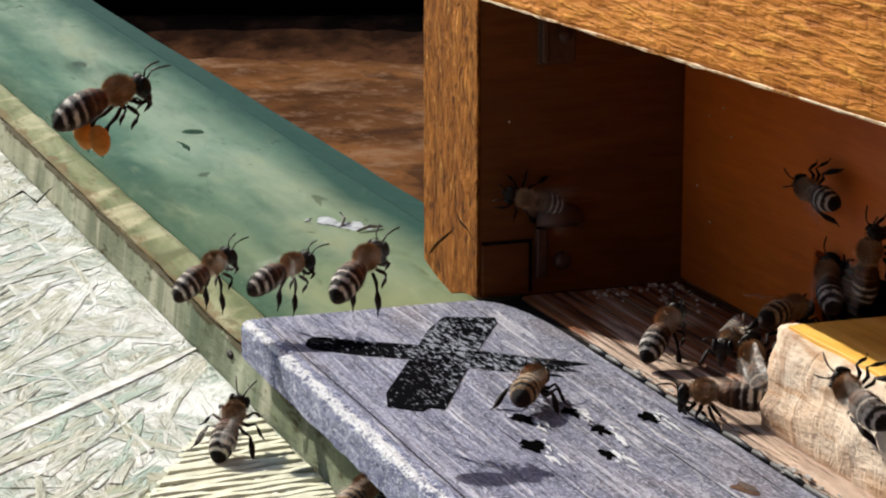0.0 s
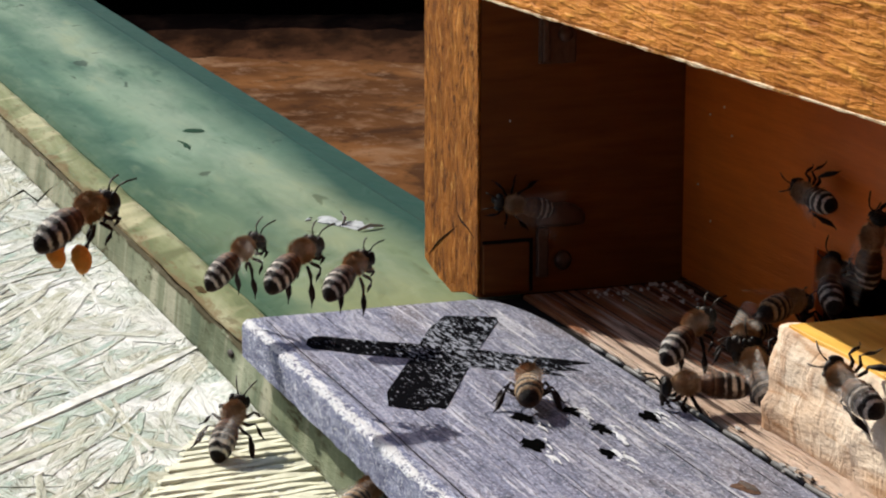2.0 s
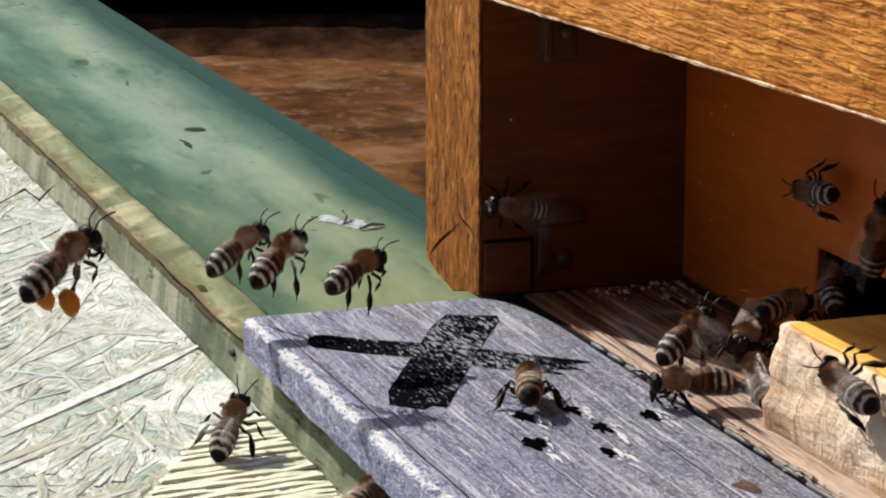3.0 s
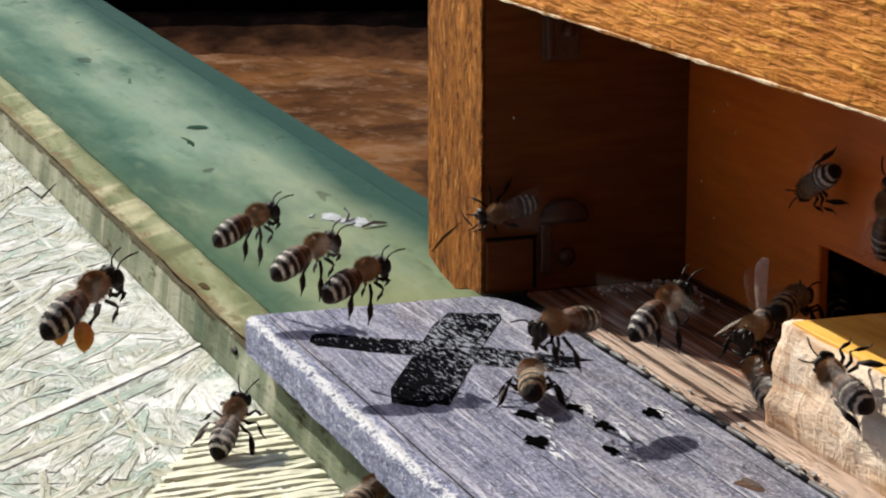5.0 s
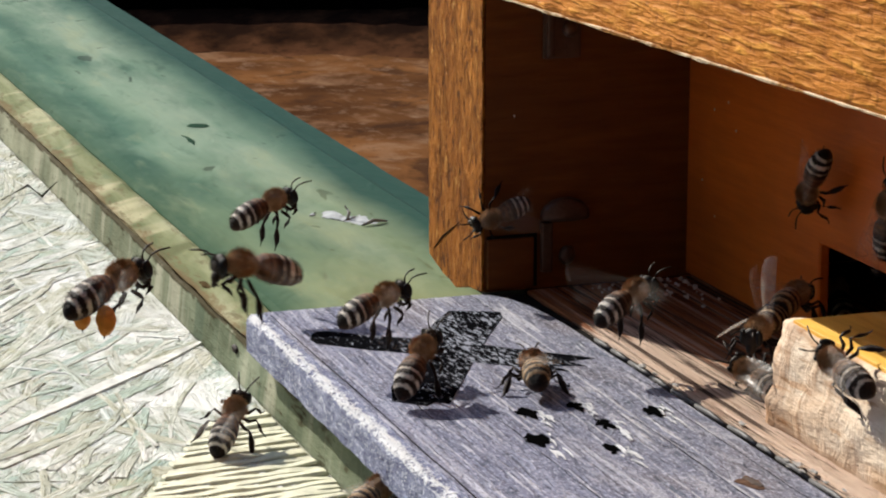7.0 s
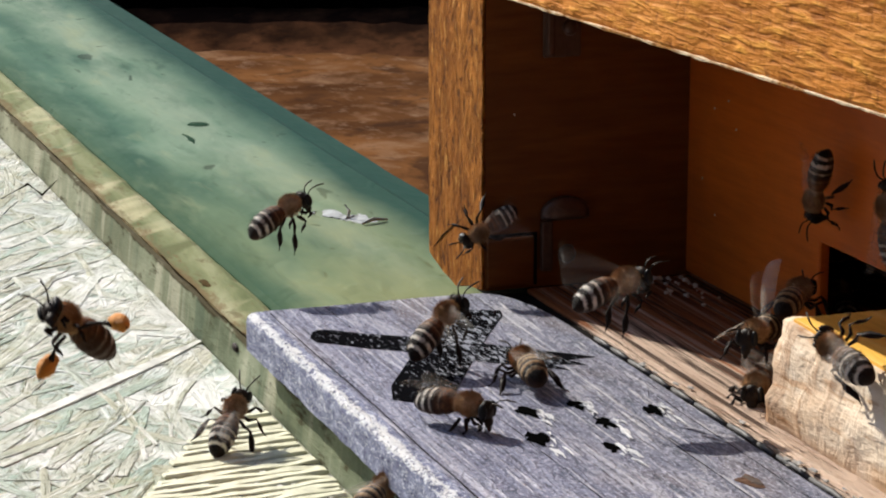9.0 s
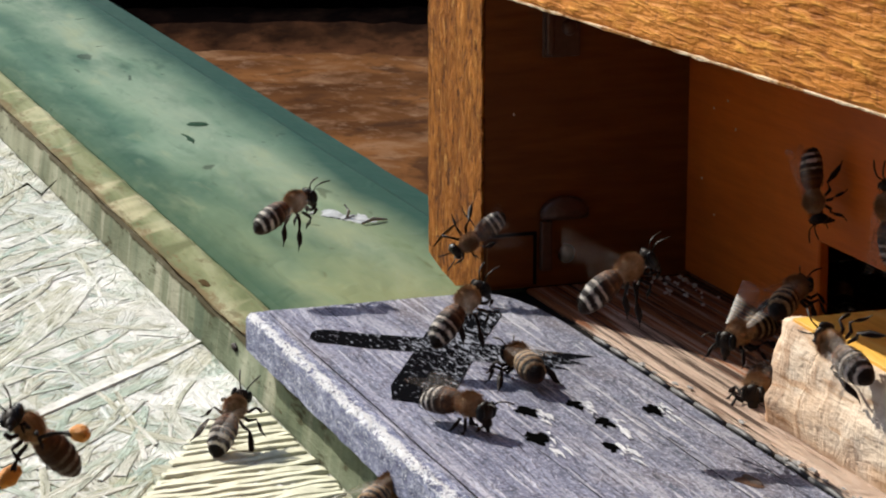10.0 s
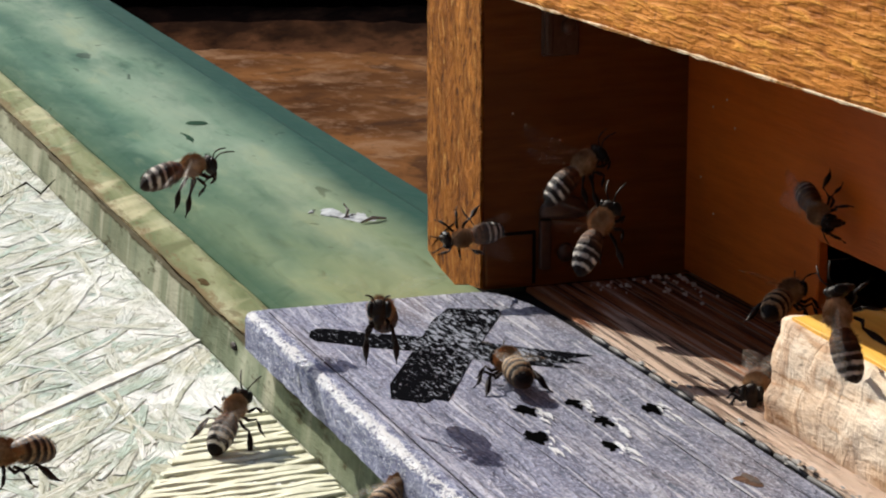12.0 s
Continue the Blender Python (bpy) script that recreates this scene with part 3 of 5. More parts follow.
def hairs(bm, centre, radius, count, length, rng, keep=lambda d: True):
    """Short hairs standing off an ellipsoid (mm)."""
    for _ in range(count):
        d = Vector((rng.gauss(0, 1), rng.gauss(0, 1), rng.gauss(0, 1))).normalized()
        if not keep(d):
            continue
        p = Vector(centre) + Vector((d.x * radius[0], d.y * radius[1], d.z * radius[2])) * 0.97
        tip = p + (d + Vector((-0.35, 0, 0.1)) + Vector((rng.gauss(0, 0.3), rng.gauss(0, 0.3), rng.gauss(0, 0.3)))) * length * rng.uniform(0.6, 1.2)
        s = d.orthogonal().normalized() * 0.028
        t = d.cross(s).normalized() * 0.028
        bm.faces.new([bm.verts.new(q * MM) for q in (p + s, p - s, tip)])
        bm.faces.new([bm.verts.new(q * MM) for q in (p + t, p - t, tip)])


# ---- setting ----
def ground():
    """One sheet of bare earth that reaches the horizon, finer near the hive."""
    bm = bmesh.new()
    ring = [0.0, 0.4, 0.8, 1.2, 1.6, 2.2, 3.0, 5.0, 10.0, 40.0, 200.0, 1500.0]
    axis = sorted({s * r for r in ring for s in (-1, 1)})
    grid = [[bm.verts.new((x, y + 0.6, -0.12 + (0.006 * noise.noise(Vector((x * 3, y * 3, 0))) if abs(x) + abs(y) < 4 else 0))) for y in axis] for x in axis]
    for i in range(len(axis) - 1):
        for j in range(len(axis) - 1):
            bm.faces.new((grid[i][j], grid[i + 1][j], grid[i + 1][j + 1], grid[i][j + 1]))
    tagged(part("ground", bm, EARTH, smooth=True), "bare brown trodden earth with scattered litter", "ground", kind="structure")


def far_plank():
    """Near-black plank on the ground far behind the hive, in place of a wall lost in shade."""
    t = thing("ground_plank", "black plank standing in for a wall in shade behind the hive", "plank", at=pose(0.297, 1.09, -0.12, 0, 0, -19.35))
    part("body", box(-700, 700, 0, 500, -4, 52, 4), SHADEBLACK, t)


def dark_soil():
    """Low ragged bank added along the plank's foot, coloured as soft-edged shade."""
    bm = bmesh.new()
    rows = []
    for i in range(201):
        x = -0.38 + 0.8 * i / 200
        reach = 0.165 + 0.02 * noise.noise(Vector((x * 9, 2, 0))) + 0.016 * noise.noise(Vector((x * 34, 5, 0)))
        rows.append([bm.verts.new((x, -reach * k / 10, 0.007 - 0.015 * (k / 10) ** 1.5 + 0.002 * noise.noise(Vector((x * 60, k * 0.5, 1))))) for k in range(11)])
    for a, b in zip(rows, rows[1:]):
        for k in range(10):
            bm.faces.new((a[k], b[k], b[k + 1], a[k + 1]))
    ob = part("dark_soil", bm, SHADEFADE, smooth=True)
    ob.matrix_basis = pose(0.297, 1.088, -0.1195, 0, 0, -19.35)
    tagged(ob, "dark ragged strip standing in for shade before the black plank", "soil", kind="structure")


def fence():
    """Plain dark fence, unseen, added behind and beside the viewer to shape the porch light."""
    t = thing("fence", "unseen plain dark board fence added to shape light in the porch", "fence", kind="structure")
    for k in range(24):
        part("board", box(-1600 + 175 * k, -1600 + 175 * k + 168, -1025, -1000, -122, 1700 + 20 * (k % 3), 3, 1), BLOCKER, t)
    for k in range(20):
        part("board", box(-1625, -1600, -999 + 175 * k, -999 + 175 * k + 168, -122, 560 + 20 * (k % 3), 3, 1), BLOCKER, t)


def green_plank():
    """Painted plank whose arris is worn; it lies on the strand board along the hive."""
    t = thing("green_plank", "sage green painted wooden plank with worn cream arris", "plank")
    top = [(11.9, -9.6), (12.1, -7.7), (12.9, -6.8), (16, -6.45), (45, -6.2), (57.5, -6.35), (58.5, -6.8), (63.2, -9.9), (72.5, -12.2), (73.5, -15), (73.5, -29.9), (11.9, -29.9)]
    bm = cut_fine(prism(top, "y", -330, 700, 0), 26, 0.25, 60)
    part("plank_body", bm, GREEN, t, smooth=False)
    worn = [(4.2, -8.2), (10.2, -6.85), (11.2, -7.1), (11.6, -8.0), (11.6, -29.9), (4.2, -29.9)]
    part("arris", cut_fine(prism(worn, "y", -330, 700, 0), 12, 0.25, 90, 3.0), GREENWORN, t, "worn arris where cream wood shows through green paint")
    side = [(2.6, -14.9), (3.35, -8.8), (4.18, -8.45), (4.18, -29.9), (2.6, -29.9)]
    part("side_lath", cut_fine(prism(side, "y", -330, 700, 0), 12, 0.25, 90, 7.0), GREENSIDE, t, "soiled olive green side with a brown crack")
    bm = bmesh.new()
    ways = [y for y in range(-80, 420, 3)]
    tube(bm, [(4.0 + 0.9 * noise.noise(Vector((y * 0.045, 3, 0))) + 0.3 * noise.noise(Vector((y * 0.3, 8, 0))), y, -8.2 + 0.12 * noise.noise(Vector((y * 0.045, 3, 0)))) for y in ways],
         [0.03 + 0.2 * abs(noise.noise(Vector((y * 0.09, 5, 1)))) for y in ways], 5)
    part("crack", bm, mat_plain("brown_crack", (0.02, 0.013, 0.007), 1.0, vary=0.7, scale=300, spec=0.0), t, "brown open crack along the plank")
    bm = bmesh.new()
    ball(bm, (3.0, 18.2, -10.6), (0.5, 1.6, 0.7), 2)
    part("nail_head", bm, LEGS, t, "small rusty nail head")
    bm = bmesh.new()
    for v in ball(bm, (6.3, 50, -7.75), (0.8, 3.0, 0.2), 4):
        v.co += Vector((noise.noise(v.co * 500), noise.noise(v.co * 500 + Vector((4, 0, 0))) * 2, 0.1 * noise.noise(v.co * 900))) * 0.0008
    part("knot", bm, mat_plain("brown_plank_knot", (0.1, 0.07, 0.034), 1.0, vary=0.7, scale=900, spec=0.0), t, "small brown knot")


def strand_board():
    """Whitewashed strand board: a core sheet and many pressed strands."""
    t = thing("strand_board", "whitewashed oriented strand board sheet with greenish tint", "board", kind="structure")
    part("board_core", box(-125, 2.4, -200, 760, -30, -15.2, 0), CORE, t)
    rng = random.Random(4)
    verts, faces, flat = [], [], []

    def strand(x, y, z, length, width, turn, lift, curve=0.12):
        c, s = math.cos(turn), math.sin(turn)
        n = 5
        base = len(verts)
        shift = rng.uniform(0, 400)
        bend, ragged = rng.uniform(-curve, curve) * length, rng.uniform(0.1, 0.6)
        for k in range(n):
            u = (k / (n - 1) - 0.5) * length
            w = width * (1 - ragged * abs(k / (n - 1) - 0.5) * 2 * rng.uniform(0.6, 1.4)) / 2
            off = bend * (1 - (2 * k / (n - 1) - 1) ** 2)
            for side, dz in ((-1, 0), (-0.86, lift), (0.86, lift), (1, 0)):
                v = off + side * w
                flat.append((u + shift, side * w + 1.7 * shift))
                px, py = x + u * c - v * s, y + u * s + v * c
                verts.append((min(px, 40 if not x else 2.3) * MM, py * MM, (z + dz + (0.06 * rng.random() if dz else -0.14)) * MM))
        for k in range(n - 1):
            for j in range(3):
                a = base + k * 4 + j
                faces.append((a, a + 1, a + 5, a + 4))

    for _ in range(6200):
        x, y = rng.uniform(-85, 2), rng.uniform(-90, 400) if rng.random() < 0.6 else rng.uniform(-60, 120)
        kind = rng.random()
        if kind < 0.5:
            length, width = rng.uniform(16, 52), rng.uniform(2.6, 8.5)
        elif kind < 0.8:
            length, width = rng.uniform(10, 34), rng.uniform(1.0, 2.8)
        else:
            length, width = rng.uniform(4, 14), rng.uniform(0.4, 1.1)
        way = rng.random()
        turn = rng.gauss(0.85, 0.22) if way < 0.5 else rng.gauss(1.5, 0.25) if way < 0.78 else rng.uniform(-0.7, 2.6)
        strand(x, y, -15.2 + rng.uniform(-0.12, 0.22) + (rng.uniform(0.06, 0.16) if kind > 0.8 else 0), length, width, turn, rng.uniform(0.03, 0.1), 0.09)

    def sheet(name, material):
        me = bpy.data.meshes.new(name)
        me.from_pydata(verts, [], faces)
        me.materials.append(material)
        me.uv_layers.new(name="flat").data.foreach_set("uv", [v for f in faces for k in f for v in flat[k]])
        verts.clear(), faces.clear(), flat.clear()
        return me

    ob = new("strands", sheet("strands", STRAND))
    ob.parent = t
    tagged(ob, "pressed whitewashed wood strands lying in all directions", kind="stuff")
    # large strands on top, each its own piece
    shapes = []
    for _ in range(12):
        strand(0, 0, 0, rng.uniform(10, 38), rng.uniform(1.0, 4.2), 0, rng.uniform(0.05, 0.16), 0.06)
        shapes.append(sheet("strand", STRAND))
    for k in range(280):
        ob = new("strand", shapes[k % 12])
        ob.parent = t
        turn = rng.gauss(50, 12) if k % 3 else rng.gauss(88, 22)
        half = max(v.co.x for v in shapes[k % 12].vertices) / MM * abs(math.cos(radians(turn))) + 4
        ob.matrix_basis = pose(rng.uniform(-64, 2 - half) * MM, rng.uniform(-60, 230) * MM, (-14.93 + rng.uniform(0, 0.12)) * MM, rng.uniform(-0.5, 0.5), 0, turn)
    # a wide pale strand, the long straight one and the ribbed one
    strand(-20, 60, -14.8, 66, 7.0, radians(63), 0.12, 0.02)
    ob = new("wide_strand", sheet("wide_strand", STRAND))
    ob.parent = t
    tagged(ob, "wide pale green washed strand")
    strand(-17.5, 18.5, -14.75, 58, 3.2, math.atan2(38.6, 40.3), 0.12, 0.01)
    ob = new("long_strand", sheet("long_strand", WHITEWASH))
    ob.parent = t
    tagged(ob, "long straight white strand")
    rib_paint = mat_plain("cream_rib", (0.74, 0.72, 0.52), 0.7, vary=0.5, scale=400)
    for k in range(19):
        y, reach = -6.5 - 2.35 * k, 5.2 + 0.62 * k
        rib = cut_fine(box(-0.95, 0.95, -reach, reach, -0.3 - 0.1 * rng.random(), 0.25, 0.25, 1), 1.6, 0.45, 190, 3.1 * k)
        ob = part("rib", rib, rib_paint, t)
        ob.matrix_basis = pose((2.0 - reach) * MM, y * MM, -14.7 * MM, rng.uniform(-1, 1), 0, -84 + rng.uniform(-4, 4))
    bm = bmesh.new()
    tube(bm, [(-9.5, 163, -14.7), (-2.4, 171, -13.6), (-1.8, 158, -13.4), (2.3, 163, -11.6)], [0.15, 0.32, 0.3, 0.1], 5)
    part("crack", bm, mat_plain("grey_crack", (0.04, 0.04, 0.028), 1.0, vary=0.5, spec=0.0), t, "jagged dark crack at the edge of the board")


def stand():
    """Timber stand under boards and hive."""
    t = thing("hive_stand", "rough sawn timber stand on the ground under the boards", "stand")
    for x, y in ((-120, -190), (-120, 60), (-120, 640), (200, -190), (200, 60)):
        part("post", box(x, x + 70, y, y + 70, -122, -58.2, 3), TIMBER, t)
    for y in (-190, 60):
        part("crossbeam", box(-125, 330, y - 10, y + 80, -58, -30.2, 3), TIMBER, t)
    part("crossbeam", box(-125, 70, 630, 720, -58, -30.2, 3), TIMBER, t)


# ---- hive ----
def beehive():
    t = thing("beehive", "ochre stained wooden beehive with a hooded entrance porch", "beehive")
    # left side wall, its front end rough sawn; the lower far corner of that end is chipped off
    end = [(1.5, -0.2), (8, -0.9), (13.8, -2.3), (20.2, -1.4), (27.3, 0.4), (27.3, 150), (1.5, 150)]
    bm = cut_fine(prism(end, "x", 39.2, 39.75, 0.15, 1), 2.2, 0.13, 420, 5.0)
    rng = random.Random(17)
    for _ in range(150):
        z = rng.uniform(0, 68)
        p = Vector((39.25, 1.5, z))
        q = p + Vector((rng.uniform(-0.35, 0.1), -rng.uniform(0.1, 0.7), rng.uniform(-0.5, 0.5)))
        tube(bm, [p, (p + q) / 2, q], [0.16, 0.11, 0.03], 4)
    part("side_wall_end", bm, SAWN, t, "rough sawn fibrous end of the side wall")
    for way in ([(11.0, 11.6), (8.8, 10.6), (5.9, 10.2), (2.7, 9.0)], [(24.8, 1.8), (19.9, 5.0), (15.7, 7.1), (10.7, 9.6)]):
        bm = bmesh.new()
        tube(bm, [(39.2, y, z) for y, z in way], [0.06, 0.2, 0.16, 0.05], 5)
        part("crack", bm, GROOVEDARK, t, "dark open crack in the sawn end")
    part("side_wall", prism([(y, z - 0.1) for y, z in end], "x", 39.77, 330), SIDEBROWN, t, "dark brown side wall")
    # added dark filler: keeps the sun from shining in under the wall
    part("sill", box(47, 74, 2.2, 26.5, -6.15, -0.4), GROOVEDARK, t, "dark filler added under the side wall to stop sunlight")
    part("side_wall_foot", box(74.2, 330, 2, 27, -29.8, -2.6), INNER, t)
    wall = [(1.45, 0.2), (1.45, 150), (-330, 150), (-330, 0.2), (-150, 0.2), (-150, 15.3), (-45.3, 15.3), (-45.3, 0.2)]
    part("front_wall", prism(wall, "x", 74.6, 76.4, 0.3, 1), INNER, t, "varnished front wall with a low entrance slot")
    # the hood's lower edge rises a little towards the near side
    low = lambda y: 47.75 - 0.0197 * y
    part("hood_board", cut_fine(prism([(1.3, low(1.3)), (1.3, 150), (-330, 150), (-330, low(-330))], "x", 39.2, 57, 0.8, 2), 9, 0.35, 140, 2.0), OCHRE, t, "ochre painted hood board over the entrance")
    lip = [(39.16, 0.22), (39.4, 0.3), (40.1, -0.1), (39.6, -0.15), (39.2, -0.05)]
    bm = cut_fine(prism(lip, "y", -329, 1.2), 3, 0.25, 300, 4.0)
    for v in bm.verts:
        v.co.z += low(v.co.y / MM) * MM
    part("hood_lip", bm, LIPWOOD, t, "lower arris worn to pale wood")
    # out of view; added to lessen bounced light high in the porch
    part("porch_ceiling", box(57.1, 73.5, -329, 1.2, 54.4, 60), SIDEBROWN, t, "unseen dark board added to cut light on the upper front wall")
    part("porch_roof", box(36, 335, -340, 30, 150.4, 168, 2), OCHRE, t)
    part("porch_floor", cut_fine(prism([(46.8, 1.3), (46.8, -330), (330, -330), (330, 1.3)], "z", -29.8, -0.35, 0.3, 1), 30, 0.1, 60), FLOORWOOD, t, "brown worn floor with deep grain")
    part("back_wall", box(310, 329.8, -330, 1.4, 0, 150), INNER, t)
    part("far_side_wall", box(39.4, 330, -352, -330.3, -29.8, 150), INNER, t)
    # fittings on the inner face of the side wall
    fit = part("latch_plate", box(49.0, 51.0, 0.4, 1.45, 2.4, 10.6, 0.3), OLDMETAL, t, "browned metal latch plate")
    bm = bmesh.new()
    for v in ball(bm, (53.0, 0.6, 11.6), (4.2, 1.7, 2.9), 3):
        if v.co.z < 10.9 * MM:
            v.co.z = 10.9 * MM
    part("cap", bm, OLDMETAL, fit, smooth=True)
    bm = bmesh.new()
    ball(bm, (53.6, 0.9, 4.9), (1.5, 0.8, 1.6), 2)
    part("screw", bm, OLDMETAL, fit, "round screw head", smooth=True)
    lip = part("lower_lip", box(40.0, 47.9, 0.9, 1.46, 0.2, 8.3, 0.2), SIDEBROWN, t, "thin board with a grooved edge")
    part("groove", box(40.0, 48.5, 1.1, 1.47, 8.32, 8.8), GROOVEDARK, lip, "dark groove along the board")
    part("groove", box(47.92, 48.5, 1.1, 1.47, 0.2, 8.3), GROOVEDARK, lip, "dark groove along the board")
    hinge = part("hinge_leaf", box(49.2, 55.6, 0.9, 1.45, 36.8, 46.5, 0.3), OLDMETAL, t, "dark browned hinge leaf")
    part("knuckle", box(49.4, 50.8, -0.3, 0.88, 37.2, 46.3, 0.4), OLDMETAL, hinge, "browned knuckle")
    bm = bmesh.new()
    ball(bm, (53.6, 0.7, 41.5), (1.3, 0.8, 1.4), 2)
    part("screw", bm, OLDMETAL, hinge, "round screw head", smooth=True)


def landing_board():
    t = thing("landing_board", "grey painted wooden landing board with a black cross mark", "board")
    arc = [(37.0 + 7.4 * math.sin(a) ** 0.8, -24.0 + 23.9 * math.cos(a) ** 1.0) for a in [math.pi / 2 * k / 10 for k in range(11)]]
    outline = [(2.6, 0.0)] + arc + [(44.4, -190), (2.6, -190)]
    part("board_body", cut_fine(prism(outline, "z", -6.3, 0, 0.25, 1), 16, 0.08, 120), GREY, t)
    edge = [(2.58, -0.06), (0.9, -0.12), (0.2, -0.6), (0.0, -1.4), (0.1, -5.9), (0.5, -6.3), (2.58, -6.3)]
    part("worn_edge", cut_fine(prism(edge, "y", -190, -0.05, 0), 2.4, 0.22, 500, 1.5), EDGE, t, "edge worn to white through the grey paint")
    # cross mark
    bar = [(7.6, -13.9), (6.2, -15.0), (5.0, -18.2), (5.4, -20.6), (7.0, -21.9), (11.2, -26.1), (18.2, -31.1), (25.0, -38.9), (31, -43.5), (35, -46.6), (33.5, -43.0), (38.2, -44.6), (36.6, -41.6), (41, -41.4), (38.2, -38.6), (33, -34), (28.5, -29.4), (20.9, -23.3), (13.6, -18.4), (9.0, -14.4)]
    part("mark_bar", prism(bar, "z", 0.02, 0.1), MARK, t, "rubbed black paint bar")
    stroke = [(30.0, -9.0), (37.3, -12.2), (36.6, -14.8), (30, -26), (24.5, -36), (13.6, -56.2), (12.0, -54.6), (10.3, -56.0), (6.6, -52.4), (8.5, -46), (18.5, -28), (25.5, -15)]
    part("mark_stroke", prism(stroke, "z", 0.03, 0.14), MARK, t, "rubbed black paint stroke")
    # staple holes with torn edges
    splinter = mat_plain("pale_splinter", (0.74, 0.74, 0.75), 0.8)
    for x, y, r in ((22.0, -63.6, 1.3), (19.0, -75.5, 1.4), (29.3, -62.8, 1.2), (29.9, -71.8, 1.2), (26.6, -82.0, 1.2), (38.3, -68.8, 1.3)):
        rim = [(x + 1.0 * r * (0.35 + 0.95 * random.random()) * math.cos(k * 0.35), y + 2.1 * r * (0.35 + 0.95 * random.random()) * math.sin(k * 0.35)) for k in range(18)]
        part("hole", prism(rim, "z", 0.02, 0.16), VOID, t, "torn black hole")
        for _ in range(8):
            a, d = random.uniform(-1.7, 0.8), random.uniform(0.8, 1.7) * r
            p = Vector((x + d * math.cos(a), y + 2.6 * d * math.sin(a), 0.1))
            q = p + Vector((random.uniform(-0.5, 0.5), random.uniform(-5.0, -0.8), random.uniform(0.0, 0.3)))
            bm = bmesh.new()
            tube(bm, [p, (p + q) / 2 + Vector((0.1, 0, 0.1)), q], [0.08, 0.15, 0.04], 4)
            part("splinter", bm, splinter, t, "pale torn splinter")
    # long open cracks in the paint
    for x, y0, y1 in ((12.5, -1, -14), (17.5, -62, -120), (9.2, -50, -70), (34.8, -70, -130), (41.5, -60, -150), (3.4, -2, -150)):
        bm = bmesh.new()
        n = 14
        tube(bm, [(x + random.uniform(-0.12, 0.12), y0 + (y1 - y0) * k / n, -0.02) for k in range(n + 1)], [random.uniform(0.03, 0.11) * (1.7 if x < 4 else 1) for _ in range(n + 1)], 4)
        part("crack", bm, GROOVEDARK, t)
    bm = bmesh.new()
    for v in ball(bm, (37.4, -100.5, 0.06), (1.3, 3.4, 0.2), 5):
        v.co += Vector((noise.noise(v.co * 260), noise.noise(v.co * 260 + Vector((4, 0, 0))) * 2, 0)) * 0.0014
    part("knot", bm, mat_plain("brown_knot", (0.17, 0.1, 0.068), 1.0, vary=0.9, scale=420, relief=0.001, spec=0.0), t, "brown bare knot", smooth=True)
    bm = bmesh.new()
    for v in ball(bm, (37.6, -100.8, 0.2), (0.7, 2.0, 0.16), 4):
        v.co += Vector((noise.noise(v.co * 700), noise.noise(v.co * 700 + Vector((4, 0, 0))) * 2, 0)) * 0.0004
    part("knot_eye", bm, mat_plain("dark_knot_eye", (0.07, 0.042, 0.028), 0.9, vary=0.7), t, smooth=True)


def groove():
    """Gap between landing board and floor, with bits of wire lying in it."""
    t = thing("gap_strip", "dark strip in the gap beside the landing board", "strip")
    part("strip", prism([(44.6, -200), (46.7, -200), (46.7, 1.2), (37, 1.2), (37, 0.1), (42, -6), (44.6, -24)], "z", -6.0, -0.95), GROOVEDARK, t)
    rng = random.Random(8)
    y = -30.0
    while y > -150:
        bm = bmesh.new()
        n = rng.uniform(4, 13)
        x = 45.7 + rng.uniform(-0.15, 0.15)
        tube(bm, [(x, y, -0.55), (x + rng.uniform(-0.1, 0.1), y - n / 2, -0.45), (x + rng.uniform(-0.15, 0.15), y - n, -0.6)], [0.34, 0.44, 0.36], 7)
        part("wire_piece", bm, WIRE, t, "broken piece of grey wire", smooth=True)
        y -= n + rng.uniform(0.2, 1.0)


def entrance_block():
    t = thing("entrance_block", "pale split pine block with ochre painted top", "wood block")
    front = [(53.0, 13.4), (72.6, 13.6), (72.6, -0.9), (51.2, -0.9), (51.4, 3), (51.8, 7), (52.4, 11)]
    bm = cut_fine(prism(front, "y", -190, -77.4, 0.3, 1), 2.2, 0.25, 110, 9.0)
    for v in bm.verts:
        if v.co.x < 0.056:
            # split fibres: long ridges along the grain that dip towards the near end, torn at the broken end
            z = v.co.z + 0.12 * (v.co.y + 0.0774)
            v.co.x += 0.0009 * noise.noise(Vector((0, v.co.y * 14, z * 210))) + 0.0004 * noise.noise(Vector((7, v.co.y * 40, z * 620)))
        if v.co.y > -0.0825 and v.co.x < 0.062:
            v.co.y += noise.noise(v.co * 300) * 0.0022 + 0.0006
            v.co.x += 0.0007 * noise.noise(Vector((2, v.co.y * 260, v.co.z * 130)))
    part("block_body", bm, PALE, t, "pale split pine with rough broken end", smooth=True)
    top = [(53.9, -78.1), (72.5, -78.1), (72.5, -189), (54.0, -189), (54.2, -130), (53.8, -104), (54.1, -92), (53.8, -85)]
    part("painted_top", cut_fine(prism(top, "z", 12.7, 13.9, 0.1, 1), 12, 0.1, 120), YELLOW, t, "yellow ochre paint on the top")


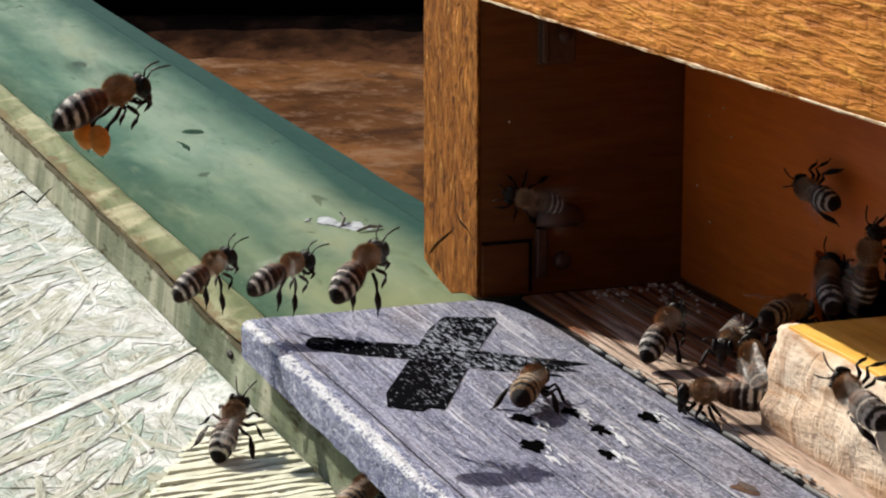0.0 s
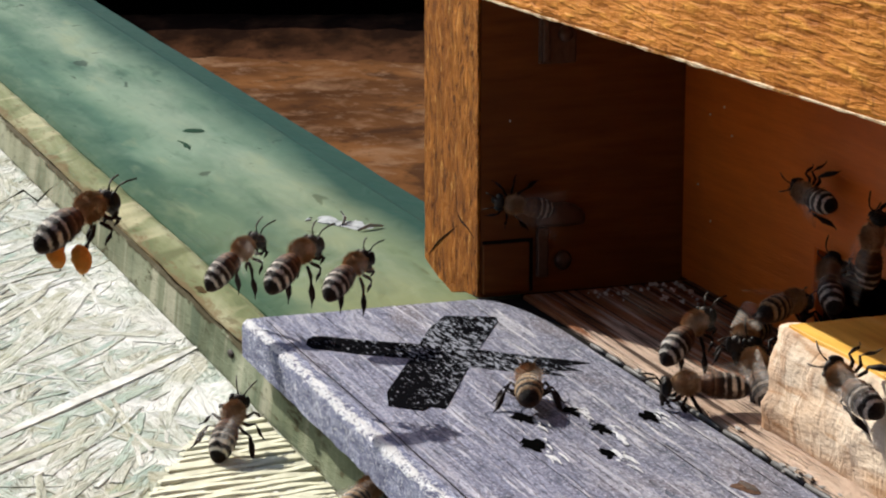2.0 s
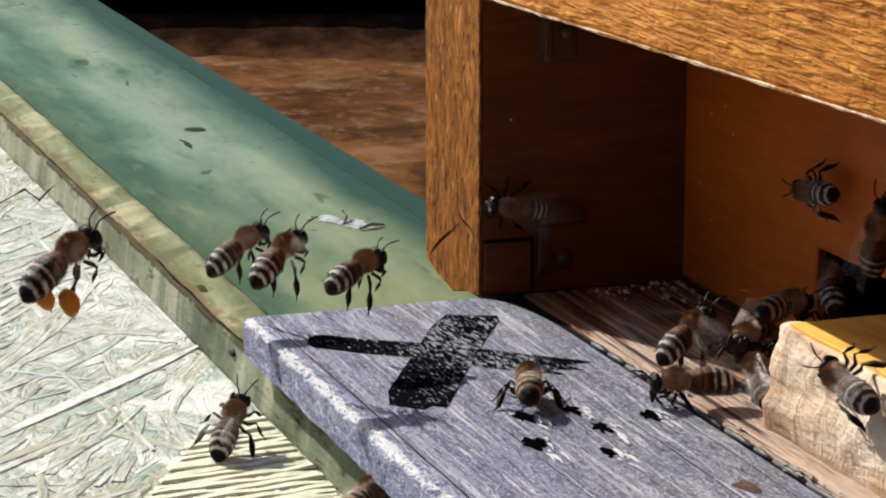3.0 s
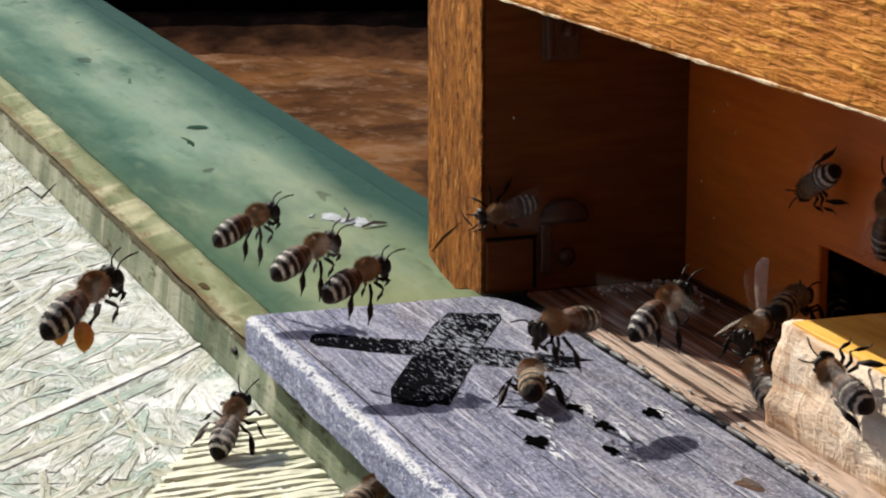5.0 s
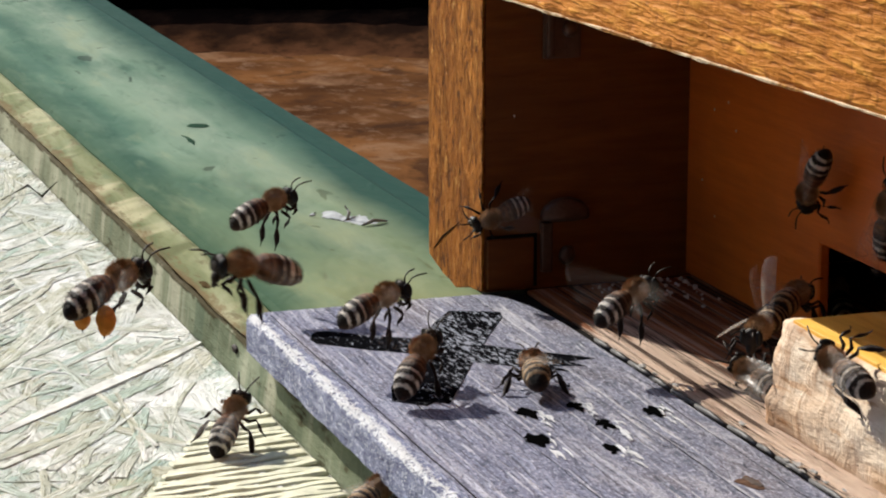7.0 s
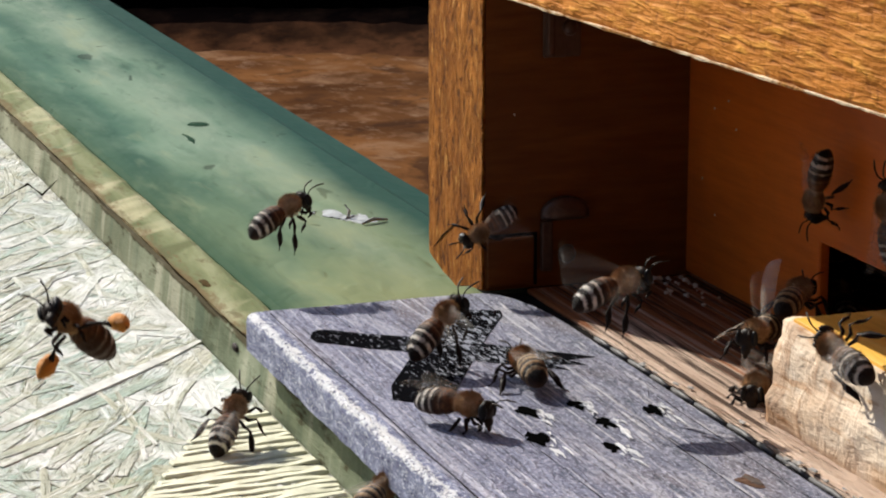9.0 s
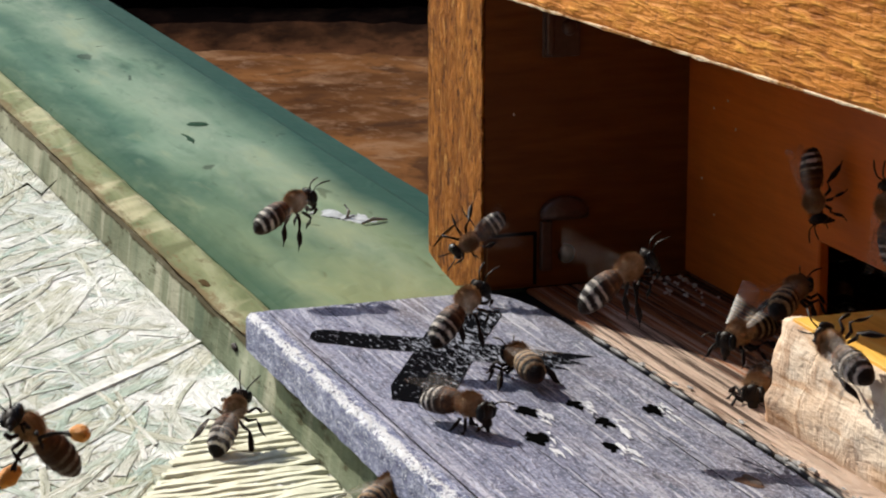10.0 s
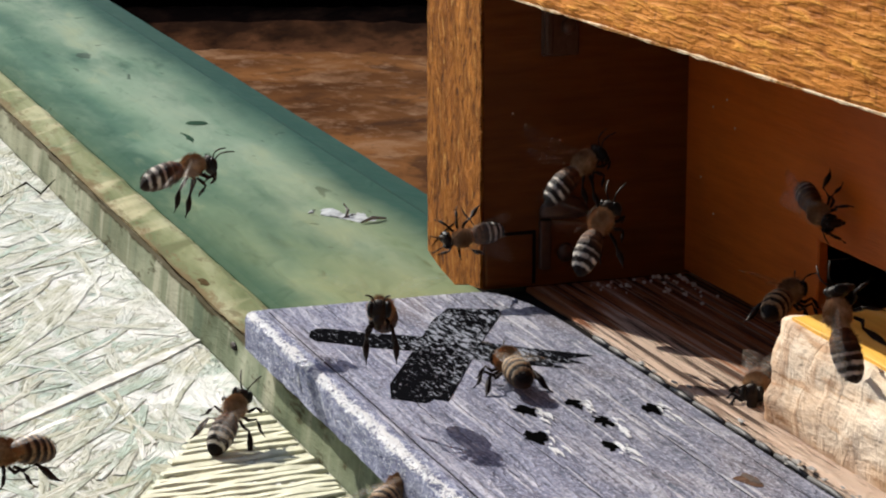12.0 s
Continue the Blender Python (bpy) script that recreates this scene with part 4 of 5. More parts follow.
def paint_chips():
    """Flaked paint along the gap."""
    rng = random.Random(31)
    bm = bmesh.new()
    for _ in range(30):
        x, y = rng.gauss(46.2, 0.6), rng.uniform(-128, -92) if rng.random() < 0.85 else rng.uniform(-78, -35)
        r = rng.uniform(0.12, 0.4)
        for v in ball(bm, (x, y, 0.05), (r, r * rng.uniform(1.5, 4), 0.12), 1):
            v.co += Vector((rng.uniform(-1, 1), rng.uniform(-1, 1), rng.uniform(-0.5, 1))) * 0.3 * r * MM
    tagged(part("paint_chips", bm, mat_plain("pale_paint_chip", (0.3, 0.28, 0.26), 0.8)), "small pale paint chips along the gap", "paint chips", kind="stuff")


def debris():
    rng = random.Random(12)
    bm = bmesh.new()
    for _ in range(46):
        x, y = 72.6 - abs(rng.gauss(0, 2.2)) - 4 * (rng.random() < 0.4) * rng.random(), -1.0 - abs(rng.gauss(0, 8.0))
        if rng.random() < 0.3:
            x, y = rng.uniform(56, 72), rng.uniform(-6, -1)
        r = rng.uniform(0.15, 0.5)
        for v in ball(bm, (x, y, 0.0 + r * 0.4), (r, r * 1.2, r * 0.8), 1):
            v.co += Vector((rng.uniform(-1, 1), rng.uniform(-1, 1), rng.uniform(-1, 1))) * 0.25 * r * MM
    ob = part("wax_crumbs", bm, WAX)
    tagged(ob, "small pale wax crumbs in the porch corner", "crumbs", kind="stuff")
    bm = bmesh.new()
    for x, y, z in ((74.3, -9, 29), (74.3, -17, 27), (74.3, -14, 31), (74.3, -10, 12), (74.3, -5, 17), (44.5, 1.2, 28), (66, -12, 0.2), (60, -9, 0.1)):
        ball(bm, (x, y, z), (0.14, 0.22, 0.24), 1)
    tagged(part("wall_specks", bm, WAX), "tiny pale specks on the porch walls", "specks", kind="stuff")
    # dropping on the plank
    t = thing("bird_dropping", "white dried bird dropping on the green plank", "dropping")
    bm = bmesh.new()
    rng = random.Random(5)
    for x, y, rx, ry in ((41.6, 86.5, 2.1, 3.6), (43.6, 84.0, 1.9, 4.4), (40.0, 89.5, 1.1, 2.4), (46.0, 82.5, 1.2, 3.0), (38.4, 92.5, 0.5, 1.4)):
        for v in ball(bm, (x, y, -6.2), (rx, ry, 0.2), 4):
            v.co += Vector((noise.noise(v.co * 420), 1.8 * noise.noise(v.co * 420 + Vector((5, 0, 0))), 0.12 * noise.noise(v.co * 900))) * 0.0021
    part("smear", bm, CHALK, t, smooth=True)
    bm = bmesh.new()
    tube(bm, [(43.5, 78, -5.9), (46, 79, -5.4), (49, 80, -5.9)], [0.25, 0.4, 0.2], 6)
    tube(bm, [(42.4, 84, -5.9), (42.9, 84.5, -4.8), (42.6, 86, -3.9)], [0.3, 0.35, 0.2], 6)
    part("solid_bits", bm, mat_plain("grey_solid", (0.25, 0.25, 0.22), 0.8), t, "grey dried solid bits")
    for x, y, rx, ry in ((39.5, 188, 2.2, 2.6), (33.5, 172, 0.5, 6.0)):
        bm = bmesh.new()
        for v in ball(bm, (x, y, -6.25), (rx, ry, 0.12), 3):
            v.co += Vector((noise.noise(v.co * 400), noise.noise(v.co * 400 + Vector((5, 0, 0))), 0)) * 0.0007
        tagged(part("dirt_fleck", bm, FLECK, smooth=True), "dark green-grey dirt fleck on the plank", "dirt", group="flecks on the plank")


# ---- bees ----
def leg_mesh(points, fat=1.0):
    bm = bmesh.new()
    radii = [0.22, 0.27, 0.17, 0.27 * fat, 0.22 * fat, 0.1, 0.06]
    tube(bm, points, radii[:len(points)], 7)
    return mesh_of(bm, "leg", LEGS, smooth=True)


FORE = [(3.0, 0.9, -1.3), (3.6, 1.6, -1.7), (4.2, 2.3, -1.2), (4.7, 2.7, -2.0), (5.0, 2.9, -2.7), (5.5, 3.1, -3.1), (5.9, 3.2, -3.2)]
MID = [(2.2, 1.0, -1.5), (2.2, 2.0, -1.9), (2.3, 3.1, -1.3), (2.0, 3.7, -2.1), (1.8, 4.0, -2.7), (1.6, 4.5, -3.1), (1.4, 4.9, -3.2)]
HIND = [(1.4, 0.9, -1.5), (0.8, 1.9, -1.9), (-0.2, 3.0, -1.1), (-1.2, 3.6, -2.0), (-1.9, 3.9, -2.7), (-2.6, 4.3, -3.1), (-3.1, 4.6, -3.2)]
FLY_FORE = [(3.0, 0.8, -1.3), (3.7, 1.1, -1.9), (4.4, 1.2, -1.8), (4.7, 1.1, -2.3), (4.4, 1.0, -2.6), (4.1, 0.9, -2.8), (3.9, 0.9, -2.9)]
FLY_MID = [(2.2, 0.9, -1.6), (2.7, 1.5, -2.3), (2.9, 1.7, -2.8), (2.4, 1.7, -3.3), (2.0, 1.6, -3.6), (1.8, 1.5, -3.9), (1.7, 1.5, -4.1)]
FLY_HIND = [(1.4, 0.9, -1.6), (0.9, 1.5, -2.6), (0.3, 1.8, -3.4), (-0.1, 1.9, -4.4), (-0.3, 1.9, -5.3), (-0.7, 1.9, -6.0), (-1.0, 1.9, -6.5)]
LADEN_HIND = [(1.4, 0.9, -1.6), (0.4, 1.5, -2.2), (-0.6, 1.8, -2.5), (-1.6, 1.9, -3.2), (-2.2, 1.9, -4.2), (-2.3, 1.9, -5.1), (-2.5, 1.9, -5.7)]


def mirrored(pts):
    return [(x, -y, z) for x, y, z in pts]


def wing_mesh(name, length, width, sweep, material):
    """A rounded, slightly cupped wing from its hinge outwards along +y."""
    bm = bmesh.new()
    n, m = 16, 5
    grid = []
    for k in range(n):
        u = k / (n - 1)
        w = width * (0.22 + 0.78 * math.sin(math.pi * min(u * 0.62 + 0.1, 1.0)) ** 0.9) * math.sqrt(max(0.004, 1 - max(0.0, (u - 0.6) / 0.4) ** 2.4))
        lead = 0.25 * width - 0.25 * width * u
        grid.append([bm.verts.new(Vector((lead - w * j / (m - 1) - sweep * u, length * u, 0.18 * math.sin(math.pi * j / (m - 1)) * w + 0.12 * u)) * MM) for j in range(m)])
    for a, b in zip(grid, grid[1:]):
        for j in range(m - 1):
            bm.faces.new((a[j], a[j + 1], b[j + 1], b[j]))
    return mesh_of(bm, name, material, smooth=True)


def bee_template(flying, pollen=False):
    """A worker bee about 13 mm long, head to +x, its origin in mid-body."""
    rng = random.Random(21)
    t = thing("honey_bee", "brown fuzzy honey bee with black and cream banded abdomen", "bee")
    # head
    bm = bmesh.new()
    ball(bm, (4.7, 0, -0.4), (0.8, 1.28, 1.42), 3)
    ball(bm, (5.05, 0, -1.65), (0.55, 0.7, 0.85), 2)
    ball(bm, (5.15, 0, -2.4), (0.3, 0.35, 0.55), 2)
    hairs(bm, (4.6, 0, -0.25), (0.86, 1.36, 1.46), 260, 0.28, rng, lambda d: d.z > -0.2)
    head = part("head", bm, CHITIN, t, "black head", smooth=True)
    for s in (-1, 1):
        bm = bmesh.new()
        ball(bm, (4.85, 1.08 * s, -0.25), (0.6, 0.45, 1.08), 3)
        part("eye", bm, EYE_BLACK, head, "glossy black compound eye", smooth=True)
        bm = bmesh.new()
        tube(bm, [(5.4, 0.35 * s, 0.2), (5.9, 0.7 * s, 0.85), (6.2, 0.85 * s, 1.05), (7.0, 1.15 * s, 1.15), (8.1, 1.5 * s, 1.0)], [0.12, 0.1, 0.11, 0.13, 0.1], 6)
        part("antenna", bm, CHITIN, head, "thin elbowed black antenna", smooth=True)
    # thorax, with the two hard plates of the wing roots and the narrow waist
    bm = bmesh.new()
    ball(bm, (2.2, 0, 0.1), (1.66, 1.42, 1.38), 3)
    hairs(bm, (2.2, 0, 0.1), (1.66, 1.44, 1.4), 3200, 0.5, rng)
    part("thorax", bm, FUZZ, t, "brown hairy thorax")
    bm = bmesh.new()
    ball(bm, (0.55, 0, -0.15), (0.75, 1.0, 1.0), 2)
    hairs(bm, (0.6, 0, -0.1), (0.75, 1.05, 1.05), 260, 0.3, rng)
    part("waist", bm, FUZZ, t, "amber narrow waist")
    # abdomen: overlapping blunt rings along a drooping axis
    bm = bmesh.new()
    us, widths = (0, 0.08, 0.2, 0.4, 0.58, 0.74, 0.86, 0.94, 0.98, 1.0), (0.66, 1.2, 1.62, 1.84, 1.82, 1.6, 1.22, 0.78, 0.4, 0.1)
    rings, seg, count = [], 20, 48
    for k in range(count + 1):
        u = k / count
        x = 0.6 - 6.8 * u
        step = (u * 5.8 + 0.35) % 1
        r = float(np.interp(u, us, widths)) * (1 + 0.045 * (step - 0.5))
        z = -0.05 - 1.0 * u * u
        rings.append([bm.verts.new(Vector((x, r * math.cos(2 * math.pi * j / seg), z + 0.95 * r * math.sin(2 * math.pi * j / seg))) * MM) for j in range(seg)])
    for a, b in zip(rings, rings[1:]):
        for j in range(seg):
            bm.faces.new((a[j], a[(j + 1) % seg], b[(j + 1) % seg], b[j]))
    bm.faces.new(rings[0])
    bm.faces.new(rings[-1][::-1])
    hairs(bm, (-2.5, 0, -0.35), (3.4, 1.74, 1.64), 1100, 0.3, rng)
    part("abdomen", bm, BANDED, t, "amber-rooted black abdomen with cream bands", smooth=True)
    # legs
    for pts in ((FLY_FORE, FLY_MID, LADEN_HIND if pollen else FLY_HIND) if flying else (FORE, MID, HIND)):
        for side in (pts, mirrored(pts)):
            hind = pts in (FLY_HIND, HIND, LADEN_HIND)
            leg = new("hind_leg" if hind else "leg", leg_mesh(side, 1.7 if hind else 1.0))
            leg.parent = t
            if hind and pollen:
                bm = bmesh.new()
                a, b = Vector(side[3]), Vector(side[4])
                c = (a + b) / 2
                for v in ball(bm, (c.x - 0.4, c.y * 1.1, c.z), (1.1, 0.95, 1.75), 3):
                    v.co += (v.co - c * MM).normalized() * noise.noise(v.co * 1500) * 0.00022
                part("pollen_ball", bm, POLLEN, leg, "large orange pollen ball", smooth=True)
    # wings, hinged on the thorax
    for s in (1, -1):
        wing = new("forewing", wing_mesh("forewing", 8.6, 3.0, 1.2, FAINT if flying else WING))
        wing.parent = t
        wing.scale = (1, s, 1)
        hind = new("hindwing", wing_mesh("hindwing", 6.0, 2.1, 1.6, FAINT if flying else WING))
        hind.parent = wing
        hind.matrix_basis = pose(-1.9 * MM, 0.2 * MM, -0.1 * MM, 0, 0, 8)
    return t


def wings_of(bee):
    return [o for o in bee.children if o.name.startswith("forewing")]


def wing_pose(side, lift, sweep, twist=0):
    """The hinge of a wing. lift: degrees above level; sweep: degrees back from square."""
    m = pose(2.0 * MM, 1.25 * side * MM, 1.1 * MM)
    return m @ pose(0, 0, 0, 0, 0, sweep * side) @ pose(0, 0, 0, lift * side, 0, 0) @ pose(0, 0, 0, 0, twist, 0)


ground()
far_plank()
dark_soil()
fence()
strand_board()
stand()
green_plank()
beehive()
landing_board()
groove()
entrance_block()
paint_chips()
debris()


def all_bees():
    """One flying and one walking bee, then their copies."""
    fly, crawl, laden = bee_template(True), bee_template(False), bee_template(True, True)
    for bee in (fly, crawl, laden):
        bee.scale = (1.06, 1.06, 1.06)
    for bee in (fly, crawl):
        tagged(bee, group="bees at the hive")
    tagged(laden, "brown honey bee carrying large orange pollen balls in flight", "bee", "bees at the hive")
    tagged(fly, "hovering honey bee with strongly banded abdomen and dangling legs")
    tagged(crawl, "brown honey bee standing on the grey landing board")
    flyers = [fly] + [tagged(copy_thing(fly, pose(0, 0, 0)), label) for label in (
        "hovering honey bee that comes down on the grey board",
        "small hovering honey bee above the green plank",
        "honey bee that leaves the porch floor and flies off",
        "honey bee hovering in the shaded porch")]
    walkers = [crawl] + [tagged(copy_thing(crawl, pose(0, 0, 0)), label) for label in (
        "honey bee resting on the whitewashed strand board",
        "honey bee climbing the worn edge of the landing board",
        "shaded honey bee on the inner face of the side wall",
        "dark honey bee clinging to the ochre front wall",
        "dark honey bee on the front wall above the entrance slot",
        "dark honey bee in the black entrance slot",
        "honey bee behind the corner of the pine block",
        "honey bee standing upright against the pine block",
        "honey bee with raised wings beside the pine block",
        "honey bee clinging to the pale pine block")]
    return [laden] + flyers + walkers


(POLLEN_BEE, LARGE_BEE, MIDDLE_BEE, SMALL_BEE, LEAVING_BEE, PORCH_BEE, BOARD_BEE, STRAND_BEE, EDGE_BEE, WALL_BEE,
 FRONT_BEE, SECOND_WALL_BEE, SLOT_BEE, CORNER_BEE, UPRIGHT_BEE, SPREAD_BEE, BLOCK_BEE) = all_bees()
# raised wings take the copy with sunlight put into its colour and opacity
for wing in wings_of(SPREAD_BEE):
    wing.data = wing.data.copy()
    wing.data.materials[0] = SUNLITWING
for bee in (BOARD_BEE, SPREAD_BEE, CORNER_BEE, EDGE_BEE):
    for piece in bee.children:
        if piece.name.startswith("abdomen"):
            piece.data = piece.data.copy()
            piece.data.materials[0] = TAWNY
FRONT_BEE.scale, WALL_BEE.scale = (0.95, 0.95, 0.95), (0.9, 0.9, 0.9)
BEAT = [POLLEN_BEE, LARGE_BEE, MIDDLE_BEE, SMALL_BEE, LEAVING_BEE, PORCH_BEE, SPREAD_BEE]
FOLDED, HALF, UNEVEN = (6, 69, 0), (24, 56, 0), {1: (76, 16, 45), -1: (-34, 20, 0)}
WING_USE = (
    (POLLEN_BEE, ((0, 12, "beat"),)), (LARGE_BEE, ((0, 12, "beat"),)), (SMALL_BEE, ((0, 12, "beat"),)), (PORCH_BEE, ((0, 12, "beat"),)),
    (MIDDLE_BEE, ((0, 7.5, "beat"), (7.6, 11.7, FOLDED), (11.8, 12, "beat"))),
    (LEAVING_BEE, ((0, 3.1, FOLDED), (3.2, 12, "beat"))),
    (SPREAD_BEE, ((0, 4.0, FOLDED), (4.3, 9.0, UNEVEN), (9.3, 10.5, HALF), (10.6, 12, "beat"))),
    (BOARD_BEE, ((0, 12, FOLDED),)), (STRAND_BEE, ((0, 12, FOLDED),)), (EDGE_BEE, ((0, 12, FOLDED),)), (WALL_BEE, ((0, 12, HALF),)),
    (FRONT_BEE, ((0, 12, FOLDED),)), (SECOND_WALL_BEE, ((0, 12, FOLDED),)), (SLOT_BEE, ((0, 12, FOLDED),)),
    (CORNER_BEE, ((0, 10.0, FOLDED), (10.6, 12, HALF))), (UPRIGHT_BEE, ((0, 12, FOLDED),)), (BLOCK_BEE, ((0, 12, FOLDED),)))


# ---- movement ----
def motions():
    walk(POLLEN_BEE, [
        (0, pose(-0.03935, -0.08892, 0.05143, 0, -15.5, 11.6)), (0.5, pose(-0.04063, -0.08923, 0.04835, 0, -10.7, 16.2)),
        (1, pose(-0.04142, -0.0897, 0.04535, 0, -16.9, 23.6)), (1.5, pose(-0.04234, -0.09024, 0.04186, 0, -17.5, 28.3)),
        (2, pose(-0.0432, -0.09084, 0.0382, 0, -16.3, 29)), (2.5, pose(-0.04441, -0.09109, 0.03547, 0, -20.8, 28.4)),
        (3, pose(-0.04553, -0.09124, 0.03328, 0, -25.7, 28.7)), (4.8, pose(-0.04425, -0.09271, 0.02914, 0, -22.4, 30)),
        (5, pose(-0.04385, -0.09294, 0.02881, 0, -23.4, 27.8)), (5.5, pose(-0.043, -0.09329, 0.02857, 0, -25.3, 27.3)),
        (6, pose(-0.04219, -0.09356, 0.02865, 0, -24, 27.5)), (6.5, pose(-0.04159, -0.09363, 0.02922, 0, -19.2, 27.4)),
        (7, pose(-0.04094, -0.09362, 0.03017, 0, -14.8, 25.7)), (7.2, pose(-0.04129, -0.09346, 0.03034, 0, -16, 18.9)),
        (7.33, pose(-0.04211, -0.09317, 0.03033, -6.7, -17.7, -4.3)), (7.5, pose(-0.04069, -0.0937, 0.03019, -4.3, -26, -69.6)),
        (7.7, pose(-0.04036, -0.09391, 0.02983, 2.1, -21.5, -89.6)), (8.1, pose(-0.04331, -0.09311, 0.02887, 24.3, -24.7, -116.5)),
        (8.5, pose(-0.04435, -0.09287, 0.02837, 33.9, -36, -132.9)), (8.8, pose(-0.04456, -0.09288, 0.02803, 39.3, -41, -141.7)),
        (9, pose(-0.04453, -0.09355, 0.02536, 41.8, -36, -147)), (9.5, pose(-0.04642, -0.09418, 0.02013, 41.6, -27.9, -146.9)),
        (10, pose(-0.04927, -0.09494, 0.01299, 49.4, -43.7, -159.1)), (10.3, pose(-0.05192, -0.09483, 0.0097, 45.7, -44.4, -152.1)),
        (10.6, pose(-0.054, -0.09514, 0.00547, 37.5, -35.5, -139.1)), (11, pose(-0.05754, -0.09553, -0.0011, 36.9, -32.8, -138.1)),
        (12, pose(-0.06485, -0.09531, -0.01059, 38.3, -38.2, -140.3)),])
    walk(LARGE_BEE, [
        (0, pose(0.00058, -0.05860, 0.02154, 0, -22, 38.2)), (0.5, pose(-0.00100, -0.05508, 0.02065, 0, -24.3, 37.9)),
        (1, pose(-0.00236, -0.05098, 0.01995, 0, -27.3, 30.7)), (1.5, pose(-0.00282, -0.04618, 0.01989, 0, -21.5, 37.5)),
        (2, pose(-0.00374, -0.04232, 0.01905, 0, -20.5, 37.1)), (2.5, pose(-0.00407, -0.03912, 0.01884, 0, -24.4, 37.3)),
        (3, pose(-0.00443, -0.03613, 0.01832, 0, -22.6, 37.7)), (4.8, pose(-0.00045, -0.03348, 0.01728, 0, -18.3, 23.9)),
        (5, pose(0.00013, -0.03319, 0.01734, 0, -15.3, 23.4)), (5.5, pose(0.00209, -0.03503, 0.01619, 0, -17.6, 17)),
        (6, pose(0.00395, -0.03683, 0.01468, 0, -14.3, 19.7)), (6.5, pose(0.00689, -0.03777, 0.01275, 0, -11.7, 24.6)),
        (7, pose(0.00855, -0.03829, 0.01058, 0, -15, 16.1)), (8.8, pose(0.01729, -0.03986, 0.00759, 0, -24, 38.2)),
        (9, pose(0.01740, -0.03981, 0.00665, 0, -30.9, 25.3)), (9.5, pose(0.01904, -0.03949, 0.00795, 0, -29.7, 25.5)),
        (10, pose(0.02044, -0.04042, 0.00854, 0, -33.5, 23)), (10.5, pose(0.02225, -0.04120, 0.00993, 0, -33.3, 17.8)),
        (11, pose(0.02382, -0.04204, 0.01117, 0, -25.3, 19.9)), (11.5, pose(0.02650, -0.04054, 0.01207, 0, -25.1, 21.2)),
        (11.8, pose(0.02862, -0.04103, 0.01312, 0, -18.6, 22.1)), (11.93, pose(0.02947, -0.04127, 0.01335, 0, -17.1, 22.6)),
        (11.967, pose(0.04774, -0.01645, 0.02180, 0, -36.8, 4)), (12, pose(0.04774, -0.01651, 0.02179, 0, -36.8, 4)),])
    walk(MIDDLE_BEE, [
        (0, pose(0.00432, -0.00780, 0.00926, 0, -14.7, 19.9)), (0.5, pose(0.00588, -0.00860, 0.00894, 0, -8.9, 28.5)),
        (1, pose(0.00861, -0.00983, 0.00853, 0, -12.6, 27.9)), (1.5, pose(0.01113, -0.01096, 0.00825, 0, -15.1, 27.7)),
        (2, pose(0.01208, -0.01658, 0.01029, 0, -16.6, 40.7)), (2.5, pose(0.01110, -0.02156, 0.01214, 0, -11.8, 28.9)),
        (3, pose(0.00987, -0.02666, 0.01319, 0, -12, 32.1)), (4.8, pose(0.00715, -0.03504, 0.01407, 0, -13.6, 27.3)),
        (5, pose(0.00637, -0.03701, 0.01435, 0, -12.1, 25.8)), (5.5, pose(0.00678, -0.03933, 0.01366, 0, -18.4, 24.4)),
        (6, pose(0.00772, -0.04213, 0.01180, 0, -18.2, 30.5)), (6.5, pose(0.00864, -0.04885, 0.00882, 0, -27.5, 33.8)),
        (7, pose(0.00989, -0.05324, 0.00578, 0, -29.8, 44.6)), (7.4, pose(0.01036, -0.05569, 0.00397, 0, -19.1, 40.3)),
        (7.9, pose(0.01028, -0.06309, 0.00360, 0, 0, 3.1)), (8.4, pose(0.01013, -0.06655, 0.00360, -0, 0, -49.5)),
        (8.8, pose(0.01048, -0.06700, 0.00350, -0, -0, -55.2)), (9.5, pose(0.01056, -0.06712, 0.00350, -0, -0, -55.5)),
        (10, pose(0.01087, -0.06712, 0.00350, -0, 0, -62.7)), (10.5, pose(0.01106, -0.06694, 0.00350, -0, -0, -61.4)),
        (11, pose(0.01137, -0.06805, 0.00350, -0, -0, -66.1)), (11.5, pose(0.01136, -0.06809, 0.00350, -0, -0, -66.1)),
        (11.93, pose(0.01134, -0.06837, 0.00350, -0, -0, -66.1)), (11.967, pose(0.00335, -0.05864, 0.01405, 0, -22, -112)),
        (12, pose(0.00335, -0.05864, 0.01405, 0, -22, -112)),])
